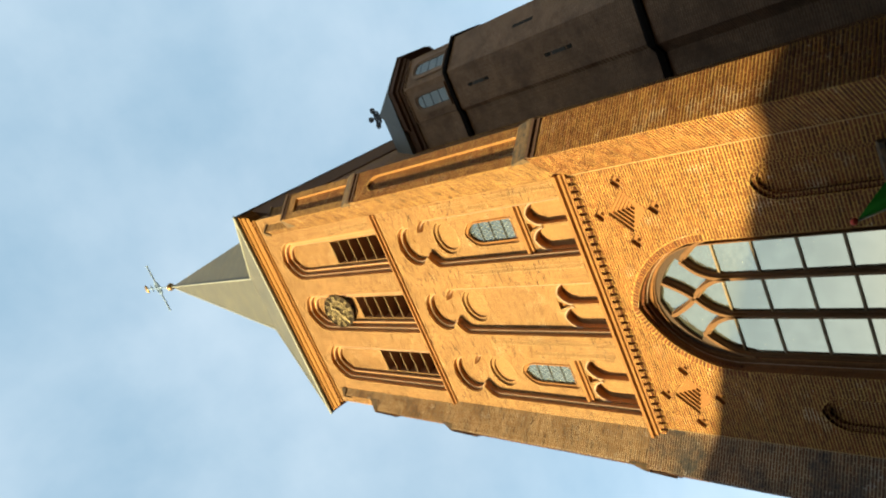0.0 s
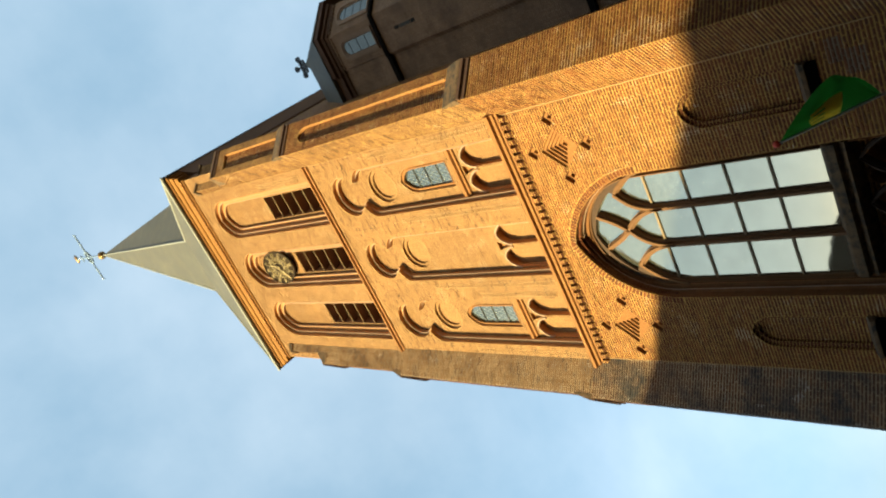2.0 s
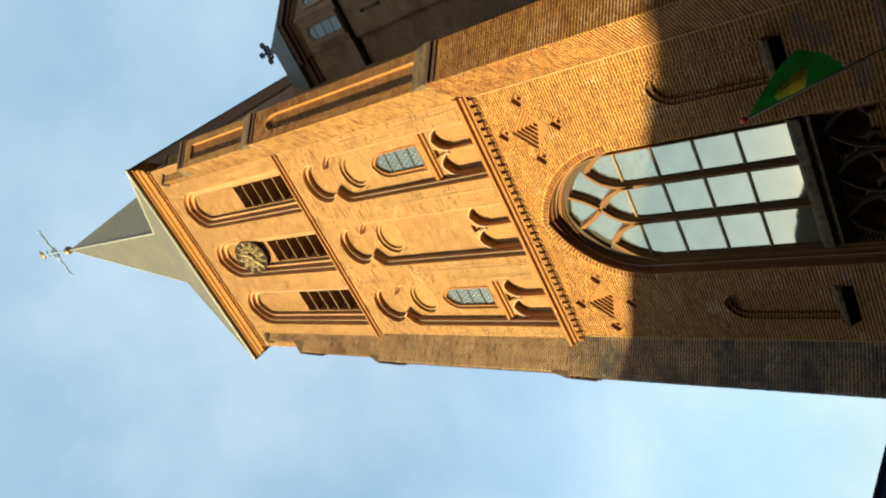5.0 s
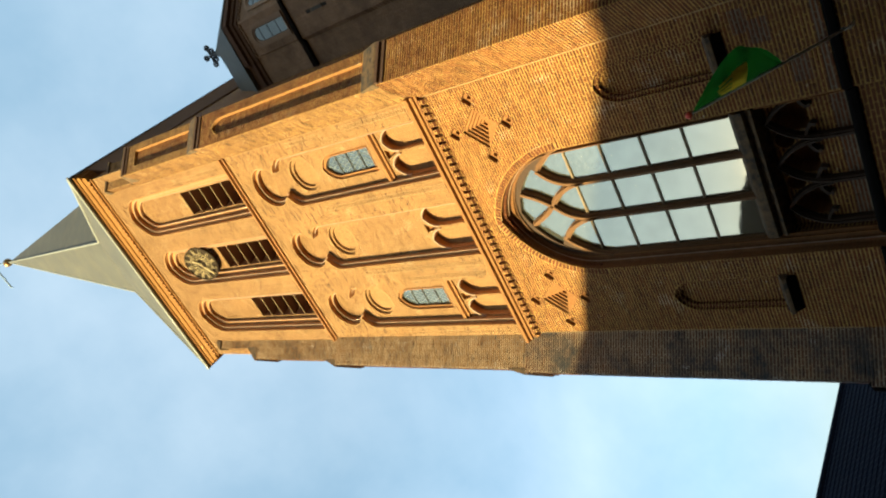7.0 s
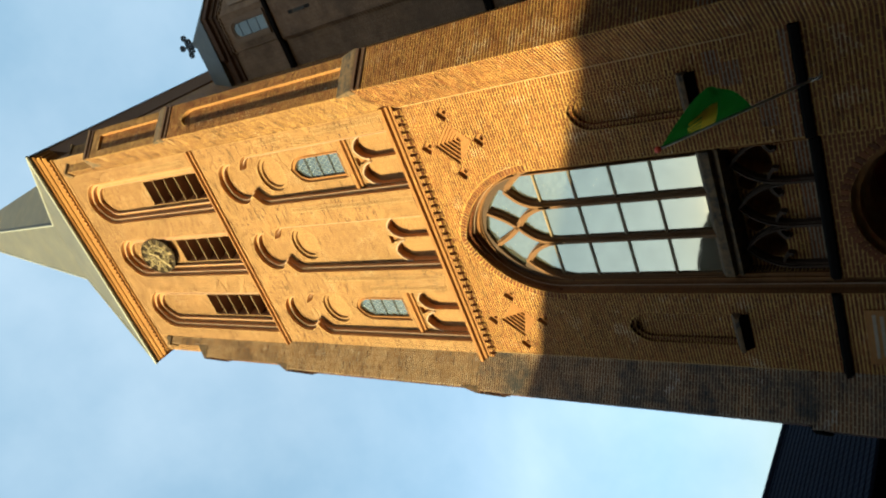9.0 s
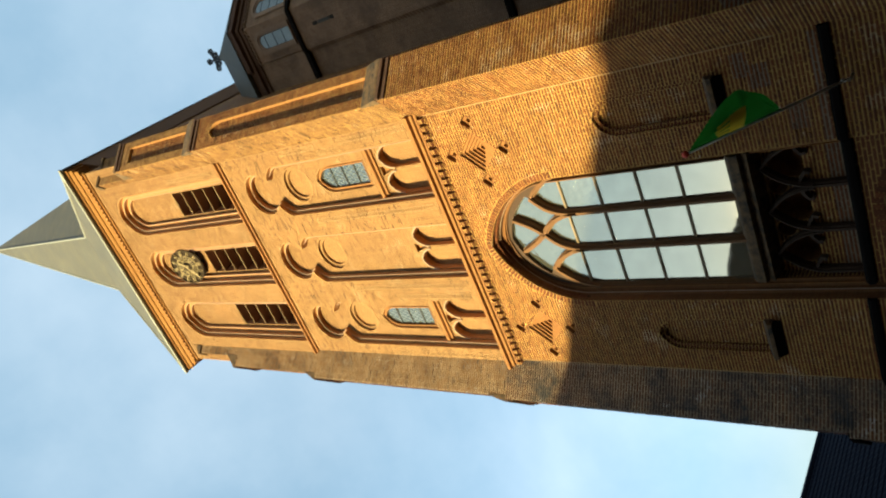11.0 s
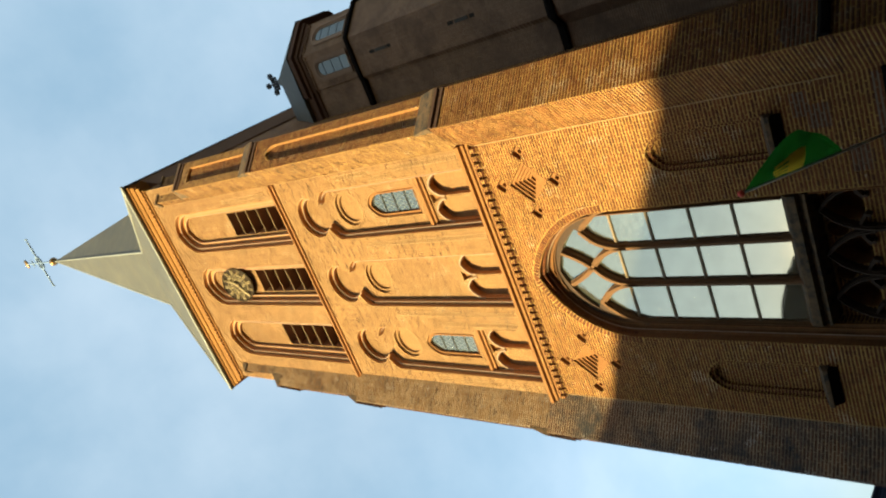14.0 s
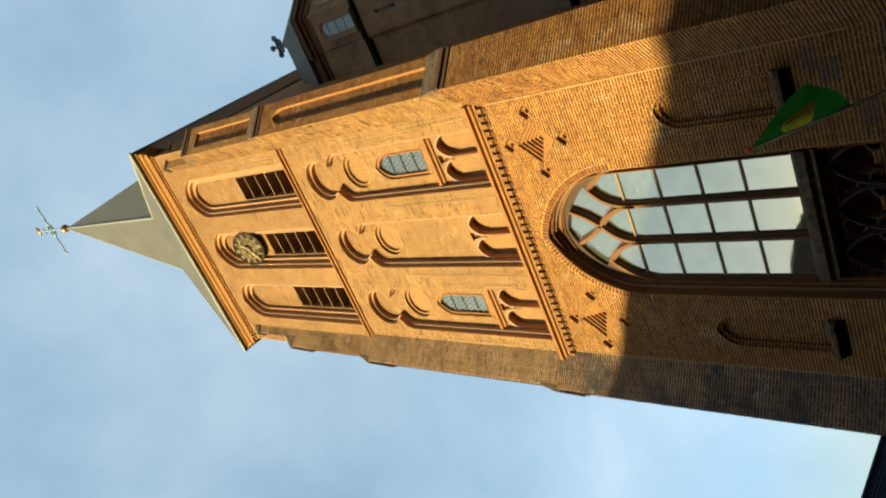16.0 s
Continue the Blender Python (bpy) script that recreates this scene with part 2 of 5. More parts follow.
M_GILT = material("gilded_metal", (0.27, 0.16, 0.065), 0.45, metal=0.85, vary=0.6, grain=9)
M_NUMERAL = material("worn_gilt_numerals", (0.24, 0.17, 0.075), 0.5, metal=0.3, vary=0.9, grain=7)
M_DIAL = material("weathered_dark_dial", (0.034, 0.022, 0.013), 0.9, vary=0.4, grain=12, spec=0.1)
M_LOUVRE = material("dark_stained_louvre_board", (0.15, 0.078, 0.046), 0.8, vary=0.35, grain=16)
M_DARK = material("dark_interior", (0.02, 0.017, 0.014), 0.95)
M_BAR = material("ochre_painted_glazing_bar", (0.17, 0.105, 0.045), 0.6, vary=0.15, grain=20)
# Darker than M_TRACERY: shade on arch ring, spandrels and blind arcade is in the colour.
M_BLIND = material("shade_darkened_tracery", (0.058, 0.031, 0.017), 0.85, vary=0.4, grain=16)
M_TRACERY = material("brown_moulded_tracery", (0.135, 0.05865, 0.0188), 0.8, vary=0.25, grain=16)
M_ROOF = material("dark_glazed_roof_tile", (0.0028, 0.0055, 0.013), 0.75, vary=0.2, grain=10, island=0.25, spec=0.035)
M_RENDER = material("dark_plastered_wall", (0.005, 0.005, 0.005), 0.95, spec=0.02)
M_OPP = material("brown_house_brick", (0.045, 0.030, 0.020), 0.9)
M_OPPROOF = material("red_brown_house_roof", (0.06, 0.04, 0.032), 0.8)
M_GROUND = material("grey_paving", (0.034, 0.031, 0.027), 0.9, vary=0.3, grain=4)
M_DOOR = material("dark_red_painted_door", (0.22, 0.006, 0.004), 0.6, vary=0.2, grain=18, spec=0.04)


def cloth_stuff(name, base):
    """Thin woven cloth that lets about half of the light through."""
    m = material(name, base, 0.85, vary=0.15, grain=90, stain=0.15, spec=0.1)
    n, l = m.node_tree.nodes, m.node_tree.links
    back, mix = n.new("ShaderNodeBsdfTranslucent"), n.new("ShaderNodeMixShader")
    hsv = next(x for x in n if x.bl_idname == "ShaderNodeHueSaturation")
    l.new(hsv.outputs["Color"], back.inputs["Color"])
    mix.inputs["Fac"].default_value = 0.5
    l.new(n["Principled BSDF"].outputs["BSDF"], mix.inputs[1])
    l.new(back.outputs["BSDF"], mix.inputs[2])
    l.new(mix.outputs["Shader"], n["Material Output"].inputs["Surface"])
    return m


M_GREEN = cloth_stuff("green_flag_cloth", (0.022, 0.20, 0.022))
M_YELLOW = material("yellow_flag_print", (0.85, 0.60, 0.03), 0.85, vary=0.1, grain=90)
M_POLE = material("white_painted_pole", (0.5, 0.47, 0.41), 0.5, vary=0.15, grain=20)
M_RED = material("red_pole_cap", (0.6, 0.06, 0.03), 0.5, vary=0.1)
M_PAPER = material("white_notice_sheet", (0.86, 0.86, 0.78), 0.6, vary=0.04, grain=6, stain=0.08)
M_INK = material("grey_print", (0.22, 0.23, 0.22), 0.8)
M_LETTER = material("worn_pale_lettering", (0.24, 0.18, 0.12), 0.9, vary=0.4, grain=25)


def glass(name, tint, rough=0.03, wave=0.15, size=2.5):
    """Window glass that mirrors the sky, slightly uneven."""
    m = material(name, tint, rough, metal=0.92, vary=0.14, grain=3.0, stain=0.2, bump=0)
    n, l = m.node_tree.nodes, m.node_tree.links
    geo, t, bp = n.new("ShaderNodeNewGeometry"), n.new("ShaderNodeTexNoise"), n.new("ShaderNodeBump")
    t.inputs["Scale"].default_value, t.inputs["Detail"].default_value = size, 2
    bp.inputs["Strength"].default_value, bp.inputs["Distance"].default_value = wave, 0.02
    l.new(geo.outputs["Position"], t.inputs["Vector"])
    l.new(t.outputs["Fac"], bp.inputs["Height"])
    l.new(bp.outputs["Normal"], n["Principled BSDF"].inputs["Normal"])
    return m


M_GLASS = glass("sky_mirroring_window_glass", (0.465, 0.452, 0.345), wave=0.03)
M_STRIP = material("dull_dark_lead_strip", (0.055, 0.048, 0.042), 0.8, vary=0.2, grain=20)
M_CAME = material("dull_lead_came", (0.14, 0.155, 0.15), 0.6, vary=0.1, grain=20)
M_GLASS_B = glass("old_mottled_window_glass", (0.455, 0.45, 0.35), 0.08, wave=0.3, size=9.0)
M_LEADED = glass("pale_leaded_glass", (0.30, 0.33, 0.31), 0.22, 0.3)
M_TURRET_GLASS = glass("dusty_turret_glass", (0.15, 0.147, 0.128), 0.15, 0.3)


# ---- building helpers ----
def part(name, bm, mat, parent=None, label="", smooth=False):
    if smooth:
        for f in bm.faces:
            f.smooth = True
    me = bpy.data.meshes.new(name)
    bmesh.ops.recalc_face_normals(bm, faces=bm.faces)
    bm.to_mesh(me)
    bm.free()
    me.materials.append(mat)
    ob = new(name, me)
    if parent:
        ob.parent = parent
    if label:
        ob["label"] = label
    return ob


def raw(name, verts, faces, mat, parent=None, label="", kind=""):
    me = bpy.data.meshes.new(name)
    me.from_pydata(verts, [], faces)
    me.materials.append(mat)
    ob = new(name, me)
    if parent:
        ob.parent = parent
    return tagged(ob, label, kind=kind)


def thing(name, label, category, group="", kind=""):
    return tagged(new(name), label, category, group, kind)


def box(bm, x0, x1, y0, y1, z0, z1, m=None):
    v = [bm.verts.new((x, y, z)) for z in (z0, z1) for y in (y0, y1) for x in (x0, x1)]
    for f in ((0, 2, 3, 1), (4, 5, 7, 6), (0, 1, 5, 4), (2, 6, 7, 3), (0, 4, 6, 2), (1, 3, 7, 5)):
        bm.faces.new([v[i] for i in f])
    if m:
        for q in v:
            q.co = m @ q.co
    return v


def prism(bm, outline, x0, x1, m=None):
    """Extrudes a closed outline of (y, z) along x."""
    a = [bm.verts.new((x0, y, z)) for y, z in outline]
    b = [bm.verts.new((x1, y, z)) for y, z in outline]
    bm.faces.new(a)
    bm.faces.new(b[::-1])
    for i in range(len(a)):
        j = (i + 1) % len(a)
        bm.faces.new((a[i], b[i], b[j], a[j]))
    if m:
        for q in a + b:
            q.co = m @ q.co


def slab(bm, outline, y0, y1, m=None):
    """Extrudes a closed outline of (x, z) along y."""
    a = [bm.verts.new((x, y0, z)) for x, z in outline]
    b = [bm.verts.new((x, y1, z)) for x, z in outline]
    bm.faces.new(a)
    bm.faces.new(b[::-1])
    for i in range(len(a)):
        j = (i + 1) % len(a)
        bm.faces.new((a[i], b[i], b[j], a[j]))
    if m:
        for q in a + b:
            q.co = m @ q.co


def tube(bm, points, radius, sides=8):
    """A round bar along points; radius may be a list."""
    rings = []
    for i, p in enumerate(points):
        p = Vector(p)
        way = (Vector(points[min(i + 1, len(points) - 1)]) - Vector(points[max(i - 1, 0)])).normalized()
        side = way.orthogonal().normalized()
        other = way.cross(side)
        r = radius[i] if isinstance(radius, (list, tuple)) else radius
        rings.append([bm.verts.new(p + r * (math.cos(a) * side + math.sin(a) * other))
                      for a in (2 * math.pi * k / sides for k in range(sides))])
    for a, b in zip(rings, rings[1:]):
        # matches the ring turn so that the tube does not twist
        s = min(range(sides), key=lambda k: (a[0].co - b[k].co).length)
        for k in range(sides):
            bm.faces.new((a[k], a[(k + 1) % sides], b[(k + 1 + s) % sides], b[(k + s) % sides]))
    bm.faces.new(rings[0][::-1])
    bm.faces.new(rings[-1])


def ribbon(bm, points, width, y0, y1, closed=False):
    """A flat bar of the given width along points (x, z), between the depths y0 and y1."""
    p = [Vector((x, 0, z)) for x, z in points]
    n, rows = len(p), []
    for i in range(n):
        a = p[(i - 1) % n] if closed or i else p[0]
        b = p[(i + 1) % n] if closed or i < n - 1 else p[-1]
        way = (b - a).normalized()
        side = Vector((-way.z, 0, way.x)) * width / 2
        rows.append([bm.verts.new(p[i] + s * side + Vector((0, y, 0))) for s, y in ((-1, y0), (1, y0), (1, y1), (-1, y1))])
    for i in range(n if closed else n - 1):
        a, b = rows[i], rows[(i + 1) % n]
        for k in range(4):
            bm.faces.new((a[k], a[(k + 1) % 4], b[(k + 1) % 4], b[k]))
    if not closed:
        bm.faces.new(rows[0][::-1])
        bm.faces.new(rows[-1])


# ---- outlines of openings, as (x, z), from the foot on one side over the head to the other foot ----
def pointed(cx, hw, z0, zs, rise, k=0.0, n=14):
    """A pointed opening: half width hw, foot z0, springing zs, rise of the head; k: set inwards by so much."""
    r = (rise * rise + hw * hw) / (2 * hw)
    right_centre = -hw + r
    rr = r - k
    top = math.acos(max(-1, min(1, right_centre / rr)))
    side = [(right_centre - rr * math.cos(top * i / n), zs + rr * math.sin(top * i / n)) for i in range(n + 1)]
    side = [(-hw + k, z0 + k * 0)] + side
    return [(cx + x, z) for x, z in side] + [(cx - x, z) for x, z in side[-2::-1]]


def trefoil(cx, hw, z0, zs, k=0.0, lobe=0.55, zl=0.85, n=8):
    """A blind trefoil head: shoulders that curve in to a cusp, and a round lobe above."""
    r = lobe - k
    cux, cuz = -0.60 * r, zs + zl - 0.80 * r
    pts = [(-hw + k, z0)]
    for i in range(n + 1):
        a = math.pi / 4 * i / n
        pts.append((-hw + k + (hw - k + cux) * (1 - math.cos(a)) / (1 - math.cos(math.pi / 4)), zs + (cuz - zs) * math.sin(a) / math.sin(math.pi / 4)))
    a0 = math.atan2(-0.80, -0.60) % (2 * math.pi)
    for i in range(1, n + 3):
        a = a0 - (a0 - math.pi / 2) * i / (n + 2)
        pts.append((r * math.cos(a), zs + zl + r * math.sin(a)))
    return [(cx + x, z) for x, z in pts] + [(cx - x, z) for x, z in pts[-2::-1]]


def circle(cx, cz, r, n=28):
    return [(cx + r * math.cos(2 * math.pi * i / n), cz + r * math.sin(2 * math.pi * i / n)) for i in range(n)]


def fill(bm, outer, holes, y):
    """A flat sheet at depth y with the holes cut through."""
    edges = []
    for loop in [outer, *holes]:
        v = [bm.verts.new((x, y, z)) for x, z in loop]
        edges += [bm.edges.new((v[i], v[(i + 1) % len(v)])) for i in range(len(v))]
    bmesh.ops.triangle_fill(bm, use_beauty=True, edges=edges, normal=(0, -1, 0))


def orders(bm, rings):
    """Reveals and ledges through a row of (outline, depth) with as many points each."""
    loops = [[bm.verts.new((x, y, z)) for x, z in line] for line, y in rings]
    for a, b in zip(loops, loops[1:]):
        for i in range(len(a)):
            j = (i + 1) % len(a)
            bm.faces.new((a[i], a[j], b[j], b[i]))


def spans(loops, z):
    """The stretches of x inside the loops (even-odd) at height z."""
    xs = []
    for loop in loops:
        for (xa, za), (xb, zb) in zip(loop, loop[1:] + loop[:1]):
            if (za > z) != (zb > z):
                xs.append(xa + (z - za) / (zb - za) * (xb - xa))
    xs.sort()
    return list(zip(xs[::2], xs[1::2]))


def meet(a, b):
    return [(max(p[0], q[0]), min(p[1], q[1])) for p in a for q in b if min(p[1], q[1]) - max(p[0], q[0]) > 0.02]


COURSE, BED, HEAD = 0.058, 0.019, 0.008


def lay(loops, z0, z1, y=0.0, seed=1):
    """Bricks of a wall with the given loops: (x0, x1, z0, z1, proud), header and stretcher by turns in each course."""
    rng = random.Random(seed)
    row, out = int(round(z0 / COURSE, 3)), []
    while row * COURSE < z1:
        za, zb = row * COURSE + BED / 2, (row + 1) * COURSE - BED / 2
        if za >= z0 - 0.001:
            room = meet(meet(spans(loops, za), spans(loops, (za + zb) / 2)), spans(loops, zb))
            for a, b in room:
                x = math.floor(a / 0.324) * 0.324 - (0.162 if row % 2 else 0)
                k = 0
                while x < b:
                    w = 0.211 if k % 2 == 0 else 0.099
                    xa, xb = max(x, a + 0.004), min(x + w, b - 0.004)
                    if xb - xa > 0.012:
                        out.append((xa + rng.uniform(-.002, .002), xb + rng.uniform(-.002, .002), za + rng.uniform(-.002, .002),
                                    zb + rng.uniform(-.002, .002), y - 0.006 + rng.uniform(-.004, .003)))
                    x += w + HEAD
                    k += 1
        row += 1
    return out


def brick_mesh(name, bricks, mat, parent, m=None, back=0.01):
    """Many bricks joined into one mesh, each an island of five faces."""
    verts, faces = [], []
    for xa, xb, za, zb, y in bricks:
        n = len(verts)
        c = 0.003
        pts = [(xa + c, y, za + c), (xb - c, y, za + c), (xb - c, y, zb - c), (xa + c, y, zb - c),
               (xa, y + back + 0.007, za), (xb, y + back + 0.007, za), (xb, y + back + 0.007, zb), (xa, y + back + 0.007, zb)]
        verts += [tuple(m @ Vector(p)) for p in pts] if m else pts
        faces += [(n, n + 1, n + 2, n + 3), (n, n + 4, n + 5, n + 1), (n + 1, n + 5, n + 6, n + 2),
                  (n + 2, n + 6, n + 7, n + 3), (n + 3, n + 7, n + 4, n)]
    return raw(name, verts, faces, mat, parent, kind="stuff")


def brick_parts(bricks, mat, parent, m=None):
    """Bricks as parts of their own, sharing one mesh by length."""
    shared = {}
    for xa, xb, za, zb, y in bricks:
        key = (round(xb - xa, 2))
        if key not in shared:
            hx, hz, c = key / 2, (COURSE - BED) / 2, 0.003
            p = [(-hx + c, 0, -hz + c), (hx - c, 0, -hz + c), (hx - c, 0, hz - c), (-hx + c, 0, hz - c),
                 (-hx, 0.017, -hz), (hx, 0.017, -hz), (hx, 0.017, hz), (-hx, 0.017, hz)]
            me = bpy.data.meshes.new("brick")
            me.from_pydata(p, [], [(0, 1, 2, 3), (0, 4, 5, 1), (1, 5, 6, 2), (2, 6, 7, 3), (3, 7, 4, 0)])
            me.materials.append(mat)
            shared[key] = me
        ob = new("brick", shared[key])
        ob.parent = parent
        ob.matrix_world = (m or Matrix()) @ Matrix.Translation(((xa + xb) / 2, y, (za + zb) / 2))


# ---- ground ----
bm = bmesh.new()
bmesh.ops.create_grid(bm, x_segments=40, y_segments=40, size=2500)
tagged(part("ground", bm, M_GROUND), "grey paved ground in front of the church", "ground", kind="structure")

# ---- the church tower ----
AX = 3.07                      # axis of the facade
NX = (1.06, 3.0, 4.94)         # axes of the three bays
EAVE, S1, S2, S3 = 25.1, 17.75, 10.98, 3.72
tower = thing("church_tower", "tall yellow-brown brick gothic church tower lit by low sun", "church tower")

belfry = [lambda k, c=c: pointed(c, 0.67, S1 + 0.02, 23.05, 0.86, k) for c in NX]
trefs = [lambda k, c=c: trefoil(c, 0.66, S2 + 0.03, 15.72, k) for c in NX]
PX, PW = 3.035, 1.325          # axis and half width of the recess
portal = lambda k: pointed(PX, PW, 0.0, 8.38, 1.87, k, n=22)
GX = AX - 0.04                # axis of the glazed opening
glazed = lambda k: pointed(GX, 1.155, 0.0, 8.75, 1.25, k, n=22)
niche_c = (0.95, 5.27)
niches = [lambda k, c=c: pointed(c, 0.33, 5.33, 6.85, 0.42, k, n=8) for c in niche_c]
DIAMONDS = ((1.05, 9.72), (5.09, 9.72))
KNOBS = ((0.61, 0), (-0.61, 0), (0, 0.61), (0, -0.61))


def lozenge(c, z, s):
    return [(c - s, z), (c, z + s), (c + s, z), (c, z - s)]


marks = [lozenge(c, z, 0.42) for c, z in DIAMONDS] + [lozenge(c + dx, z + dz, 0.15) for c, z in DIAMONDS for dx, dz in KNOBS]
bm = bmesh.new()
fill(bm, [(-0.6, 0.0), (6.6, 0.0), (6.6, S2), (-0.6, S2)], [f(0) for f in niches] + marks + [portal(0)], 0.0)
front = part("front_wall", bm, M_MORTAR, tower, "yellow-brown brick front wall around the tall window")
bm = bmesh.new()
fill(bm, [(-0.6, S2), (6.6, S2), (6.6, 24.9), (-0.6, 24.9)], [f(0) for f in belfry + trefs], 0.0)
upper = part("upper_wall", bm, M_MORTAR_UP, tower, "paler brick upper wall with blind niches")


def niche(name, ring, steps, back_holes=(), label=""):
    """A stepped niche: steps of (set in, depth); the back sheet stands at the last depth."""
    bm = bmesh.new()
    rings, y = [(ring(0), 0.0)], 0.0
    for k, d in steps:
        rings.append((ring(k if k else 0), y)) if k else None
        rings.append((ring(k), d))
        y = d
    orders(bm, rings)
    ob = part(name, bm, M_COURSE if name == "blind_niche" else M_REVEAL, tower, label)
    y = 0.0
    for k, d in steps:
        if k and name != "blind_niche":
            bm = bmesh.new()
            tube(bm, [(px, y - 0.004, pz) for px, pz in ring(k)], 0.013, 6)
            part("roll_moulding", bm, M_ROLL, tower)
        y = d
    bm = bmesh.new()
    fill(bm, ring(steps[-1][0]), back_holes, steps[-1][1])
    part("niche_back", bm, M_MORTAR if name == "blind_niche" else M_MORTAR_UP, tower)
    return ob


# belfry: three tall niches with louvres
NB, DB = 0.21, 0.36
for i, ring in enumerate(belfry):
    c = NX[i]
    hole = [(c - 0.37, S1 + 0.1), (c + 0.37, S1 + 0.1), (c + 0.37, 21.1), (c - 0.37, 21.1)]
    niche("belfry_niche", ring, [(0.0, 0.13), (0.085, 0.26), (NB, DB)], [hole])
    back = lay([ring(NB), hole], S1, 24.0, DB, seed=20 + i)
    brick_mesh("niche_brickwork", back, M_PALE_TOP, tower)
    bm = bmesh.new()
    orders(bm, [(hole, DB), (hole, DB + 0.5)])
    box(bm, c - 0.38, c + 0.38, DB + 0.5, DB + 0.55, S1, 21.15)
    part("louvre_opening", bm, M_LOUVRE, tower)
    for j in range(6):
        bm = bmesh.new()
        z = S1 + 0.12 + j * 0.55
        prism(bm, [(DB + 0.02, z), (DB + 0.05, z), (DB + 0.49, z + 0.19), (DB + 0.49, z + 0.225)], c - 0.37, c + 0.37)
        part("louvre_board", bm, M_LOUVRE, tower)
        bm = bmesh.new()
        box(bm, c - 0.37, c + 0.37, DB + 0.015, DB + 0.04, z - 0.012, z + 0.014)
        part("louvre_rail", bm, M_BAR, tower)

# middle storey: trefoil-headed niches with roundel, small window and twin lancets
DT = 0.26
for i, ring in enumerate(trefs):
    c = NX[i]
    round_1 = circle(c + 0.02, 15.42, 0.45)
    win = pointed(c + 0.02, 0.27, 13.05, 14.2, 0.42, n=8)
    lan = [pointed(c + s * 0.30, 0.265, S2 + 0.05, 12.13, 0.36, n=6) for s in (-1, 1)]
    gusset = [(c - 0.115, 12.57), (c, 12.22), (c + 0.115, 12.57)]
    sunk = pointed(c + 0.02, 0.335, 12.99, 14.2, 0.49, n=8)
    cut = [round_1] + ([sunk] if i != 1 else []) + lan + [gusset]
    niche("trefoil_niche", ring, [(0.0, 0.13), (0.065, DT)], cut)
    brick_mesh("niche_brickwork", lay([ring(0.065)] + cut, S2, 17.3, DT, seed=30 + i), M_PALE_TOP, tower)
    bm = bmesh.new()
    orders(bm, [(round_1, DT), (round_1, DT + 0.07), (circle(c + 0.02, 15.42, 0.37), DT + 0.07), (circle(c + 0.02, 15.42, 0.37), DT + 0.13)])
    fill(bm, circle(c + 0.02, 15.42, 0.37), [], DT + 0.13)
    part("roundel", bm, M_COURSE_UP, tower, "blind round recess with two moulded rings")
    bm = bmesh.new()
    orders(bm, [(gusset, DT), (gusset, DT + 0.1)])
    fill(bm, gusset, [], DT + 0.1)
    part("gusset", bm, M_MOULD, tower, "small sunk triangle between two lancet heads")
    for l in lan:
        bm = bmesh.new()
        orders(bm, [(l, DT), (l, DT + 0.17)])
        part("blind_lancet", bm, M_REVEAL, tower)
        bm = bmesh.new()
        fill(bm, l, [], DT + 0.17)
        part("lancet_back", bm, M_COURSE_UP, tower)
        bm = bmesh.new()
        ribbon(bm, [p for p in l if p[1] > 12.0], 0.035, DT - 0.035, DT + 0.02)
        part("lancet_arch", bm, M_ROLL, tower)
    if i == 1:
        continue
    bm = bmesh.new()
    orders(bm, [(sunk, DT), (sunk, DT + 0.055), (win, DT + 0.06), (win, DT + 0.14)])
    ribbon(bm, win, 0.03, DT + 0.03, DT + 0.07, True)
    w = part("lancet_window", bm, M_MOULD, tower, "small pointed window with pale leaded glass")
    bm = bmesh.new()
    fill(bm, win, [], DT + 0.10)
    part("pane", bm, M_LEADED, w, "pale leaded glass")
    for z in (13.42, 13.82, 14.2):
        bm = bmesh.new()
        box(bm, c - 0.24, c + 0.28, DT + 0.075, DT + 0.098, z - 0.012, z + 0.012)
        part("glazing_bar", bm, M_IRON, w)
    for k in range(-4, 9):
        for s in (-1, 1):
            line = []
            for f in range(0, 41):
                q = (c + 0.02 + s * (-0.26 + 0.52 * f / 40), 13.05 + 0.2 * k + 0.9 * f / 40)
                if abs(q[0] - c - 0.02) < 0.255 and 13.06 < q[1] < 14.2 + 0.4 * (1 - abs(q[0] - c - 0.02) / 0.27):
                    line.append(q)
            if len(line) > 4:
                bm = bmesh.new()
                ribbon(bm, [line[0], line[-1]], 0.009, DT + 0.089, DT + 0.099)
                part("lead_came", bm, M_CAME, w)
    bm = bmesh.new()
    prism(bm, [(DT, 12.60), (DT - 0.05, 12.60), (DT - 0.05, 12.66), (DT - 0.11, 12.68), (DT - 0.11, 12.76), (DT, 12.84)], c - 0.595, c + 0.595)
    part("window_cornice", bm, M_MOULD, tower, "moulded brick cornice under a small window")


def string(name, z, profile, x0, x1, label, mat=M_MOULD):
    bm = bmesh.new()
    prism(bm, [(y, z + dz) for y, dz in profile], x0, x1)
    return part(name, bm, mat, tower, label)


